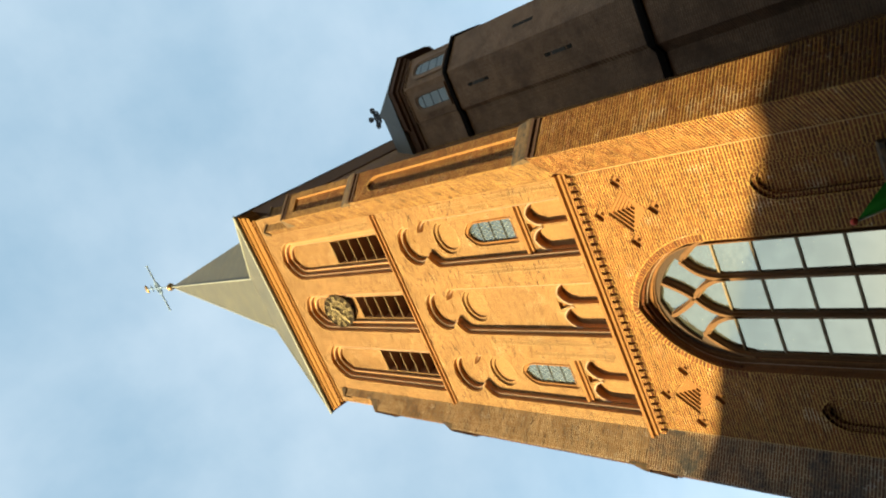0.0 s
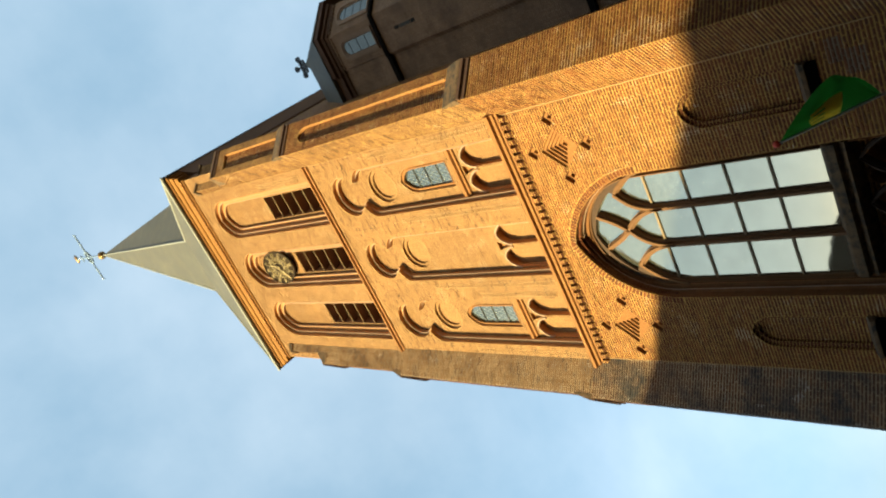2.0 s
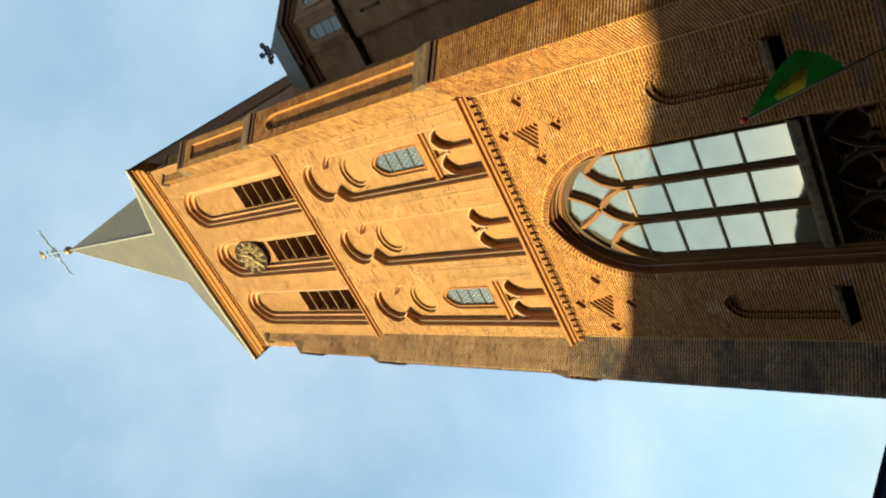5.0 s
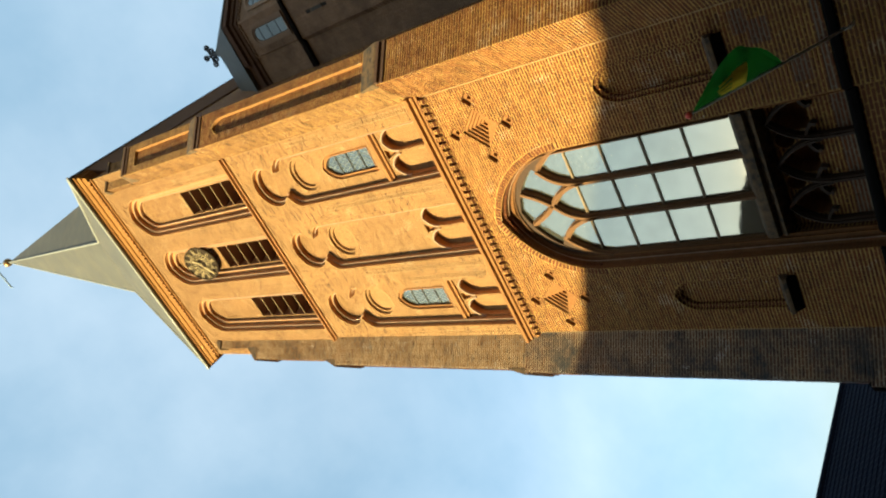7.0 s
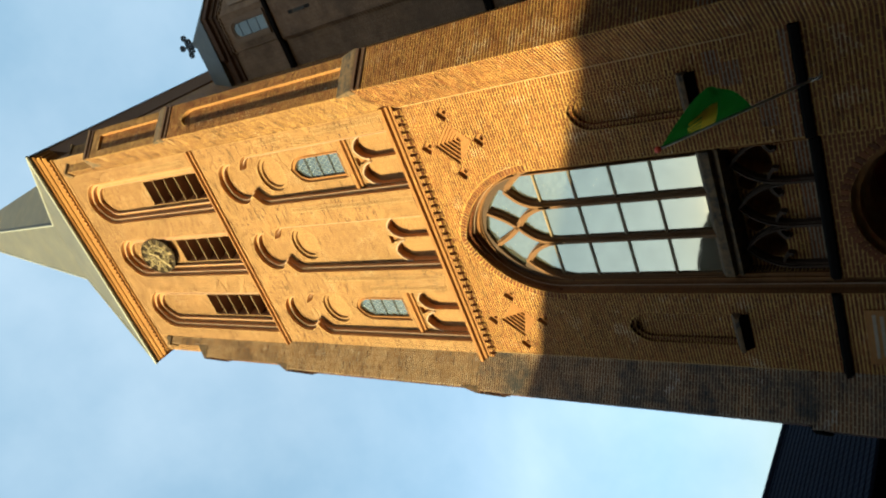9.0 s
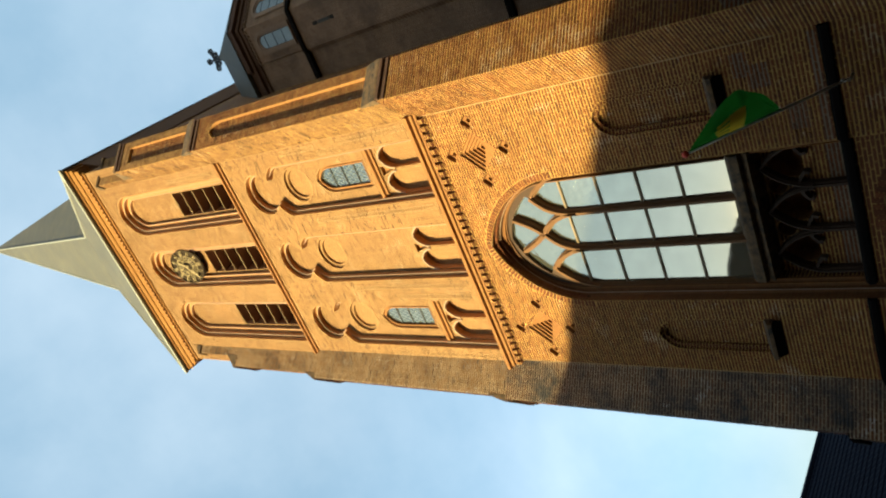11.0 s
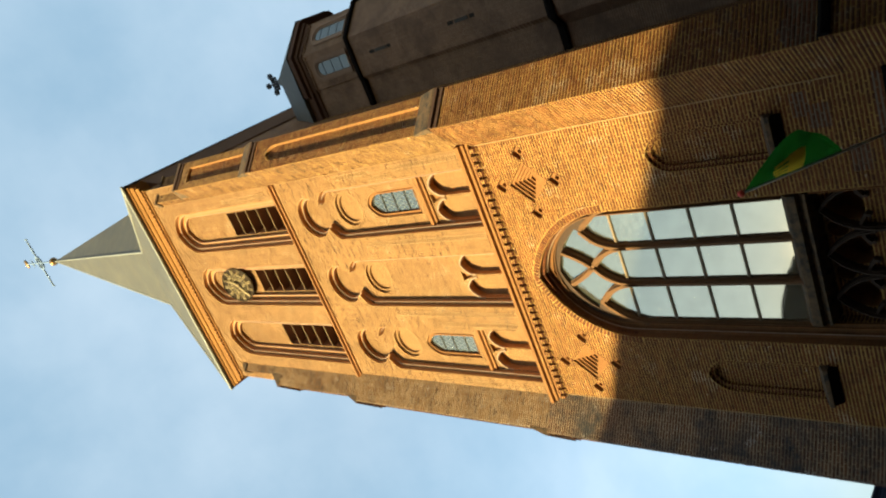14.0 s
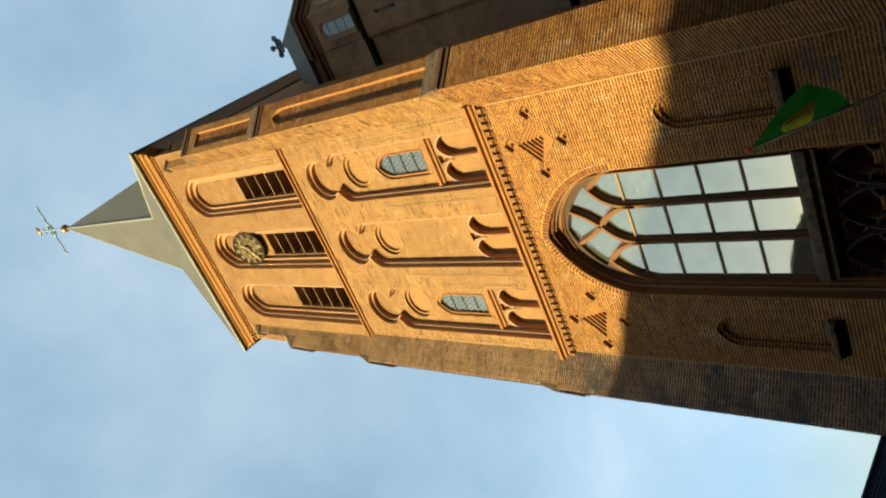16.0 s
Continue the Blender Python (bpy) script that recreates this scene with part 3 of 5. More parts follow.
string("string_course", S1, [(0.02, -0.17), (-0.05, -0.16), (-0.05, -0.11), (-0.02, -0.10), (-0.02, -0.06), (-0.09, -0.04), (-0.09, 0.01), (0.02, 0.11)], 0.0, 6.0, "thin moulded brick string course")
string("cornice", S2, [(0.02, -0.22), (-0.075, -0.22), (-0.075, -0.16), (-0.12, -0.15), (-0.12, -0.08), (-0.19, -0.065), (-0.19, 0.01), (0.02, 0.15)], 0.0, 6.07, "deep moulded cornice above a row of dentils")
me = None
for k in range(37):
    if me is None:
        bm = bmesh.new()
        prism(bm, [(0.02, -0.01), (-0.02, 0.0), (-0.08, 0.045), (-0.088, 0.16), (0.02, 0.16)], -0.048, 0.048)
        d0 = part("dentil", bm, M_COURSE, tower)
        me = d0.data
        d0.location = (0.09, 0, S2 - 0.37)
    else:
        d = new("dentil", me)
        d.parent = tower
        d.location = (0.09 + k * 0.1617, 0, S2 - 0.37)

# lower storey: diamonds, stepped into the wall like upturned pyramids
def diamond(name, c, z, sizes, step):
    bm = bmesh.new()
    rings, y = [], 0.0
    for s in sizes:
        line = lozenge(c, z, s)
        rings += [(line, y), (line, y + step)]
        y += step
    orders(bm, rings)
    fill(bm, lozenge(c, z, sizes[-1]), [], y)
    part(name, bm, M_MOULD, tower, "stepped brick diamond set into the wall")
    bm = bmesh.new()
    ribbon(bm, lozenge(c, z, sizes[0] + 0.025), 0.035, -0.006, 0.004, True)
    part("diamond_border", bm, M_COURSE, tower)


for c, z in DIAMONDS:
    diamond("stepped_diamond", c, z, (0.42, 0.35, 0.28, 0.21, 0.14, 0.07), 0.045)
    for dx, dz in KNOBS:
        diamond("small_diamond", c + dx, z + dz, (0.145, 0.055), 0.075)

# small blind niches beside the window
for i, ring in enumerate(niches):
    c = niche_c[i]
    niche("blind_niche", ring, [(0.0, 0.07), (0.07, 0.15)])
    brick_mesh("niche_brickwork", lay([ring(0.07)], 5.3, 7.2, 0.15, seed=40 + i), M_BRICK, tower)
    bm = bmesh.new()
    prism(bm, [(0.14, 5.20), (-0.17, 5.20), (-0.18, 5.26), (0.14, 5.42)], c - 0.36, c + 0.36)
    part("niche_sill", bm, M_STONE, tower, "sloping stone sill under a blind niche")
    # A near-black strip stands in for the shade under the sill.
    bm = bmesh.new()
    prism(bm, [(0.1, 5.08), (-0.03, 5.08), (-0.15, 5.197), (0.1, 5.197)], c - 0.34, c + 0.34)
    part("sill_shade_strip", bm, M_BLACK, tower, "black strip in place of the shade under the sill")

# the tall recess of window and portal
bm = bmesh.new()


def between(f):
    return [(xa + (xb - xa) * f, za + (zb - za) * f) for (xa, za), (xb, zb) in zip(portal(0), glazed(0))]


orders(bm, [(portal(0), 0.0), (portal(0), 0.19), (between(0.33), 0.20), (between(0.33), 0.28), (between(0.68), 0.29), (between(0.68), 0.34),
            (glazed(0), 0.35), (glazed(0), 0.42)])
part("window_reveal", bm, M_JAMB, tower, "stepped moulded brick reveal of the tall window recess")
GY = 0.36
HW = 1.155
window = tagged(new("tall_window"), "tall pointed three-light church window with curved tracery mirroring sky")
window.parent = tower
ZB, ZS = 5.46, 8.51
MX = 3.095                     # axis of the mullions
inner = glazed(0)
head = [(GX - HW, ZS)] + inner[1:-1] + [(GX + HW, ZS)]
lights = [(GX - HW, MX - 0.43), (MX - 0.34, MX + 0.34), (MX + 0.43, GX + HW)]
BARS = (ZB, 6.245, 6.99, 7.765, 8.51)
for a, b in lights:
    for z0, z1 in zip(BARS, BARS[1:]):
        bm = bmesh.new()
        box(bm, a, b, GY, GY + 0.01, z0, z1)
        part("pane", bm, M_GLASS_B if z1 > 8 and a > MX else M_GLASS, window)
bm = bmesh.new()
fill(bm, head, [], GY + 0.012)
part("pane", bm, M_GLASS_B, window)
for z in BARS[1:]:
    for a, b in lights:
        bm = bmesh.new()
        box(bm, a, b, GY - 0.03, GY + 0.02, z - 0.02, z + 0.02)
        part("saddle_bar", bm, M_BAR, window)
bm = bmesh.new()
for k, w, y0, y1 in ((0.02, 0.04, GY - 0.05, GY + 0.03), (0.01, 0.02, GY - 0.10, GY - 0.05)):
    arc = glazed(k)[1:-1]
    ribbon(bm, [(arc[0][0], ZB)] + arc + [(arc[-1][0], ZB)], w, y0, y1)
part("window_frame", bm, M_TRACERY, window)


def eased(ctrl, n=6):
    """A smooth line through the control points."""
    out = []
    for i in range(len(ctrl) - 1):
        p = [Vector(ctrl[max(0, min(len(ctrl) - 1, i + d))]) for d in (-1, 0, 1, 2)]
        for k in range(n):
            f = k / n
            out.append(tuple(0.5 * ((2 * p[1]) + (p[2] - p[0]) * f + (2 * p[0] - 5 * p[1] + 4 * p[2] - p[3]) * f * f
                                    + (3 * p[1] - p[0] - 3 * p[2] + p[3]) * f ** 3)))
    return out + [ctrl[-1]]


INWARD = ((-0.385, 8.28), (-0.38, 8.45), (-0.325, 8.70), (-0.20, 8.93), (0.0, 9.14), (0.18, 9.38), (0.36, 9.72))
OUTWARD = ((-0.385, 8.28), (-0.39, 8.45), (-0.44, 8.70), (-0.56, 8.94), (-0.79, 9.17))
for s in (1, -1):
    x = MX - s * 0.385
    bm = bmesh.new()
    slab(bm, [(x - 0.056, ZB - 0.1), (x + 0.056, ZB - 0.1), (x + 0.056, 8.3), (x - 0.056, 8.3)], GY - 0.079, GY + 0.03)
    box(bm, x - 0.026, x + 0.026, GY - 0.139, GY - 0.079, ZB - 0.1, 8.3)
    part("mullion", bm, M_TRACERY, window)
    for ctrl in (INWARD, OUTWARD):
        pts = eased([(MX + s * px, pz) for px, pz in ctrl])
        bm = bmesh.new()
        ribbon(bm, pts, 0.12, GY - 0.08, GY + 0.03)
        ribbon(bm, pts, 0.055, GY - 0.14, GY - 0.08)
        part("tracery_rib", bm, M_TRACERY, window)
# outer halves of the side lights' pointed heads
SIDE = ((-1.24, 8.30), (-1.17, 8.58), (-1.08, 8.80), (-0.96, 8.97), (-0.85, 9.10), (-0.73, 9.18))
for s in (1, -1):
    pts = eased([(MX + s * px, pz) for px, pz in SIDE])
    bm = bmesh.new()
    ribbon(bm, pts, 0.10, GY - 0.07, GY + 0.03)
    ribbon(bm, pts, 0.05, GY - 0.12, GY - 0.07)
    part("tracery_rib", bm, M_TRACERY, window)
    # solid brick between the side light's head and the arch
    arch = [p for p in glazed(0)[1:-1] if (p[0] - GX) * s < 0 and 8.75 <= p[1] < 9.42]
    arch = arch if s > 0 else arch[::-1]
    bm = bmesh.new()
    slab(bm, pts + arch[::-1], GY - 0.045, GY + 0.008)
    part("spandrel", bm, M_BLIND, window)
# the arch's own inner ring, widening towards the point
outer, inner_ring = glazed(-0.01)[1:-1], pointed(GX, HW, 0.0, 8.42, 1.51, n=22)[1:-1]
bm = bmesh.new()
# M_BLIND gives the ring the dark of a deeper, shaded recess.
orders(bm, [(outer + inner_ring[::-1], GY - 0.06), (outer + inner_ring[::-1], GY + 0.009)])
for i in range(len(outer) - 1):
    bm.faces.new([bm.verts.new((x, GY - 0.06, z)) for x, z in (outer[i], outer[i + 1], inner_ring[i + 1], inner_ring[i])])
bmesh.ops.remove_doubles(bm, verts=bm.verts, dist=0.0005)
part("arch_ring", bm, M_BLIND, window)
for line, y, mat in ((between(0.33), 0.205, M_ROLL), (between(0.68), 0.295, M_MOULD), (glazed(0), 0.345, M_MOULD)):
    bm = bmesh.new()
    tube(bm, [(x, y, z) for x, z in line], 0.011, 6)
    part("roll_moulding", bm, mat, tower)
bm = bmesh.new()
prism(bm, [(0.42, 5.5), (0.21, 5.37), (0.19, 5.34), (0.19, 5.22), (0.29, 5.19), (0.29, 5.14), (0.24, 5.13), (0.24, 5.09), (0.34, 5.07), (0.64, 5.02), (0.64, 5.5)], AX - 1.16, AX + 1.16)
part("window_sill", bm, M_STONE, window, "sloping window sill of weathered stone")

# blind tracery under the sill: three bays of cusped ribs, with deep eyes between their heads
BY = 0.62
for x0, x1 in ((PX - PW - 0.02, GX - HW + 0.002), (GX + HW - 0.002, PX + PW + 0.02)):
    bm = bmesh.new()
    box(bm, x0, x1, 0.41, BY + 0.02, 3.6, 5.05)
    part("recess_cheek", bm, M_COURSE, tower)
bm = bmesh.new()
box(bm, AX - 1.2, AX + 1.2, 0.21, BY + 0.02, 3.56, 3.66)
part("recess_ledge", bm, M_COURSE, tower)
bays = [AX - 0.77, AX, AX + 0.77]
FRAME = [(AX - 1.2, 3.6), (AX + 1.2, 3.6), (AX + 1.2, 5.05), (AX - 1.2, 5.05)]
eyes = [circle(c + s * 0.385, 4.84, 0.15, 12) for c in bays for s in ((-1, 1) if c == AX else ())]
eyes += [pointed(c, 0.25, 4.42, 4.58, 0.36, n=5) for c in bays]
bm = bmesh.new()
fill(bm, FRAME, eyes, BY)
part("blind_tracery", bm, M_MORTAR, tower, "blind arcade of brown moulded brick under the window")
brick_mesh("niche_brickwork", lay([FRAME] + eyes, 3.66, 4.95, BY, seed=50), M_BRICK, tower)
for l in eyes:
    bm = bmesh.new()
    orders(bm, [(l, BY), (l, BY + 0.4)])
    fill(bm, l, [], BY + 0.4)
    part("tracery_eye", bm, M_MOULD, tower)
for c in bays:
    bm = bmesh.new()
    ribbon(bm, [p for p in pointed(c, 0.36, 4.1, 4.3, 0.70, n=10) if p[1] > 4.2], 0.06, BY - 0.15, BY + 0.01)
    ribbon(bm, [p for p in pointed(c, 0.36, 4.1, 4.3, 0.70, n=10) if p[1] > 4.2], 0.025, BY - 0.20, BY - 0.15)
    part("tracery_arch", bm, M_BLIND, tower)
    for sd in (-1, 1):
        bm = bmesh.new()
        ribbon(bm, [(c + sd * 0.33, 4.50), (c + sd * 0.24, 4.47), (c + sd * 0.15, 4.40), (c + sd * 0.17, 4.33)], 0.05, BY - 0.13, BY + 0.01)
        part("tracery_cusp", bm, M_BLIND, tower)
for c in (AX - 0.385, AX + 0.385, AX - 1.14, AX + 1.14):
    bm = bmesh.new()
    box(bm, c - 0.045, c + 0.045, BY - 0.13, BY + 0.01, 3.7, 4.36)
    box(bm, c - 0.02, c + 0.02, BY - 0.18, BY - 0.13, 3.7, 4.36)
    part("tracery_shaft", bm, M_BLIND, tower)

# portal
door_arch = lambda k: pointed(AX, 1.12, 0.0, 2.25, 1.12, k, n=14)
bm = bmesh.new()
fill(bm, [(AX - 1.2, 0), (AX + 1.2, 0), (AX + 1.2, 3.62), (AX - 1.2, 3.62)], [door_arch(0)], 0.2)
part("portal_wall", bm, M_COURSE, tower)
bm = bmesh.new()
orders(bm, [(door_arch(0), 0.2), (door_arch(0), 0.3), (door_arch(0.1), 0.34), (door_arch(0.1), 0.6), (door_arch(0.2), 0.65), (door_arch(0.2), 1.35)])
part("portal_reveal", bm, M_MOULD, tower, "stepped brick reveal of the portal")
door = tagged(new("portal_door"), "closed dark red wooden double door in the portal", kind="")
door.parent = tower
for s in (-1, 1):
    bm = bmesh.new()
    half = [(x, z) for x, z in door_arch(0.2) if (x - AX) * s >= -1e-6]
    if s < 0:
        half = half + [(AX, 0.0)]
    else:
        half = [(AX, 0.0)] + half
    slab(bm, half, 1.3, 1.36)
    part("door_leaf", bm, M_DOOR, door)

# voussoirs of portal and window
def voussoirs(outline, y, depth, pitch, parent, skip=0.02):
    out = []
    run = [0.0]
    for a, b in zip(outline, outline[1:]):
        run.append(run[-1] + math.dist(a, b))
    count = int(run[-1] / pitch)
    for k in range(count):
        s0, s1 = run[-1] * k / count + 0.009, run[-1] * (k + 1) / count - 0.009
        quad = []
        for s in (s0, s1):
            i = max(j for j in range(len(run) - 1) if run[j] <= s)
            f = (s - run[i]) / (run[i + 1] - run[i])
            p = Vector(outline[i]).lerp(Vector(outline[i + 1]), f)
            w = (Vector(outline[i + 1]) - Vector(outline[i])).normalized()
            nrm = Vector((-w.y, w.x))
            quad.append((p + nrm * skip, p + nrm * (depth + skip)))
        bm = bmesh.new()
        (a0, a1), (b0, b1) = quad
        slab(bm, [tuple(a0), tuple(b0), tuple(b1), tuple(a1)], y - 0.008, y + 0.01)
        part("voussoir", bm, M_PIECE, parent)


voussoirs([p for p in portal(0) if p[1] > 8.3], 0.0, 0.124, 0.072, front, 0.008)
voussoirs([p for p in between(0.33) if p[1] > 8.3], 0.105, 0.055, 0.072, front, 0.004)
voussoirs([p for p in door_arch(0) if p[1] > 2.2], 0.2, 0.12, 0.085, front)

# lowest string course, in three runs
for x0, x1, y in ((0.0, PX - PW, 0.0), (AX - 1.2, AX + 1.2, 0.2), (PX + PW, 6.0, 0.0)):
    string("string_course", S3, [(y + 0.02, -0.09), (y - 0.05, -0.08), (y - 0.06, -0.05), (y - 0.07, 0.01), (y + 0.02, 0.07)], x0, x1, "sloping string course of black glazed brick", M_BLACK)

# crowning cornice
for prof, p in (([(0.3, 24.50), (-0.05, 24.50), (-0.05, 24.56), (0.3, 24.56)], 0.05),
                ([(0.3, 24.67), (-0.09, 24.67), (-0.15, 24.77), (-0.15, 24.79), (0.3, 24.79)], 0.15),
                ([(0.3, 24.79), (-0.10, 24.79), (-0.10, 24.82), (-0.17, 24.82), (-0.23, 24.91), (-0.23, 24.93), (0.3, 24.93)], 0.23),
                ([(0.3, 24.93), (-0.17, 24.93), (-0.17, 24.955), (-0.26, 24.955), (-0.30, 25.01), (-0.30, 25.03), (0.3, 25.03)], 0.30)):
    bm = bmesh.new()
    prism(bm, prof, -0.6 - p, 6.6 + p)
    part("cornice_band", bm, M_CORNICE, tower)
bm = bmesh.new()
box(bm, -0.04, 0.04, -0.10, 0.0, 24.56, 24.68)
d0 = part("dentil", bm, M_MOULD, tower)
d0.location.x = -0.5
for k in range(1, 48):
    d = new("dentil", d0.data)
    d.parent = tower
    d.location.x = -0.5 + k * 0.15

# side and back walls
BACK_X = 6.6
bm = bmesh.new()
v = [bm.verts.new(p) for p in ((6.6, 0.02, 0), (BACK_X, 7.2, 0), (-0.6, 7.2, 0), (-0.6, 0.02, 0), (6.6, 0.02, 24.9), (BACK_X, 7.2, 24.9), (-0.6, 7.2, 24.9), (-0.6, 0.02, 24.9))]
for f in ((0, 1, 5, 4), (1, 2, 6, 5), (2, 3, 7, 6), (4, 5, 6, 7)):
    bm.faces.new([v[i] for i in f])
part("side_wall", bm, M_COURSE, tower, "plain brick flank and back walls")
bm = bmesh.new()
v = [bm.verts.new((x, y, z)) for z in (24.55, 25.05) for x, y in ((6.93, 0.25), (BACK_X + 0.36, 7.5), (-0.93, 7.5), (-0.93, 0.25))]
for f in ((0, 1, 5, 4), (1, 2, 6, 5), (2, 3, 7, 6), (3, 0, 4, 7), (0, 3, 2, 1), (4, 5, 6, 7)):
    bm.faces.new([v[i] for i in f])
for q in v[:4]:
    q.co.x += 0.3 if q.co.x < 3 else -0.3
    q.co.y += 0.3 if q.co.y < 3 else -0.3
part("soffit", bm, M_LOUVRE, tower, "dark timber soffit under the spire")

# spire: flared skirt up to an octagon, and the needle
CX, CY, ZO, ZT = 3.0, 3.6, 29.0, 47.8
RI = 2.80
RC = RI / math.cos(radians(22.5))
octo = [(CX + RC * math.cos(radians(22.5 + 45 * i)), CY + RC * math.sin(radians(22.5 + 45 * i))) for i in range(8)]
sq = [(6.98, 7.55), (-0.98 + 0.02, 7.55), (-0.96, -0.37), (6.98, -0.37)]
sq[0] = (BACK_X + 0.38, 7.55)
bm = bmesh.new()
ov = [bm.verts.new((x, y, ZO)) for x, y in octo]
sv = [bm.verts.new((x, y, 25.06)) for x, y in sq]
tip = bm.verts.new((CX, CY, ZT))
for i in range(8):
    bm.faces.new((ov[i], ov[(i + 1) % 8], tip))
# octagon corners: 0,1 at the +x +y corner; 1,2 +y side; 3,4 -x side; 5,6 -y side; 7,0 +x side
for c, (a, b) in enumerate(((0, 1), (2, 3), (4, 5), (6, 7))):
    bm.faces.new((sv[c], ov[b], ov[a]))
for c, (a, b) in enumerate(((1, 2), (3, 4), (5, 6), (7, 0))):
    bm.faces.new((sv[c], sv[(c + 1) % 4], ov[b], ov[a]))
bm.faces.new(sv)
spire = part("spire_roof", bm, M_SLATE, tower, "slender octagonal spire clad in grey sheet metal")
for i in (4, 5, 6):
    bm = bmesh.new()
    tube(bm, [(*octo[i], ZO), (CX, CY, ZT)], [0.042, 0.036], 6)
    part("ridge_roll", bm, M_LEAD, spire)
for c, o in ((2, 5), (2, 4), (3, 6)):
    bm = bmesh.new()
    tube(bm, [(*sq[c], 25.08), (*octo[o], ZO)], 0.04, 6)
    part("ridge_roll", bm, M_LEAD, spire)
bm = bmesh.new()
tube(bm, [(*sq[2], 25.06), (*sq[3], 25.06)], 0.06, 6)
part("eaves_roll", bm, M_LEAD, spire)

# cross on the spire
cross = thing("spire_cross", "wrought iron cross with gilded ball on the spire tip", "cross")
bm = bmesh.new()
bmesh.ops.create_uvsphere(bm, u_segments=14, v_segments=8, radius=0.25, matrix=Matrix.Translation((CX, CY, ZT + 0.25)))
part("ball", bm, M_GILT, cross, "gilded ball", True)
bm = bmesh.new()
tube(bm, [(CX, CY, ZT), (CX, CY, 52.8)], 0.05)
part("shaft", bm, M_CROSS, cross)
bm = bmesh.new()
tube(bm, [(CX - 1.62, CY, 50.5), (CX + 1.62, CY, 50.5)], 0.05)
part("arm", bm, M_CROSS, cross)
for dx, dz in ((-1.62, 0.0), (1.62, 0.0), (-0.95, 0.0), (0.95, 0.0), (0.0, 1.3)):
    bm = bmesh.new()
    tube(bm, [(CX + dx - 0.02, CY, 50.5 + dz - 0.24), (CX + dx, CY, 50.5 + dz), (CX + dx + 0.02, CY, 50.5 + dz + 0.24)] if not dz else
         [(CX - 0.24, CY, 50.5 + dz), (CX, CY, 50.5 + dz), (CX + 0.24, CY, 50.5 + dz)], [0.03, 0.06, 0.03], 6)
    part("scroll", bm, M_CROSS, cross)
bm = bmesh.new()
ring_pts = [(x, z) for x, z in circle(CX, 50.5, 0.42)]
ribbon(bm, ring_pts, 0.08, CY - 0.04, CY + 0.04, True)
part("ring", bm, M_CROSS, cross)
bm = bmesh.new()
bmesh.ops.create_uvsphere(bm, u_segments=10, v_segments=6, radius=0.2, matrix=Matrix.Translation((CX, CY, 52.95)) @ Matrix.Diagonal((1.6, 0.5, 1, 1)))
part("vane", bm, M_GILT, cross, "small gilded vane", True)


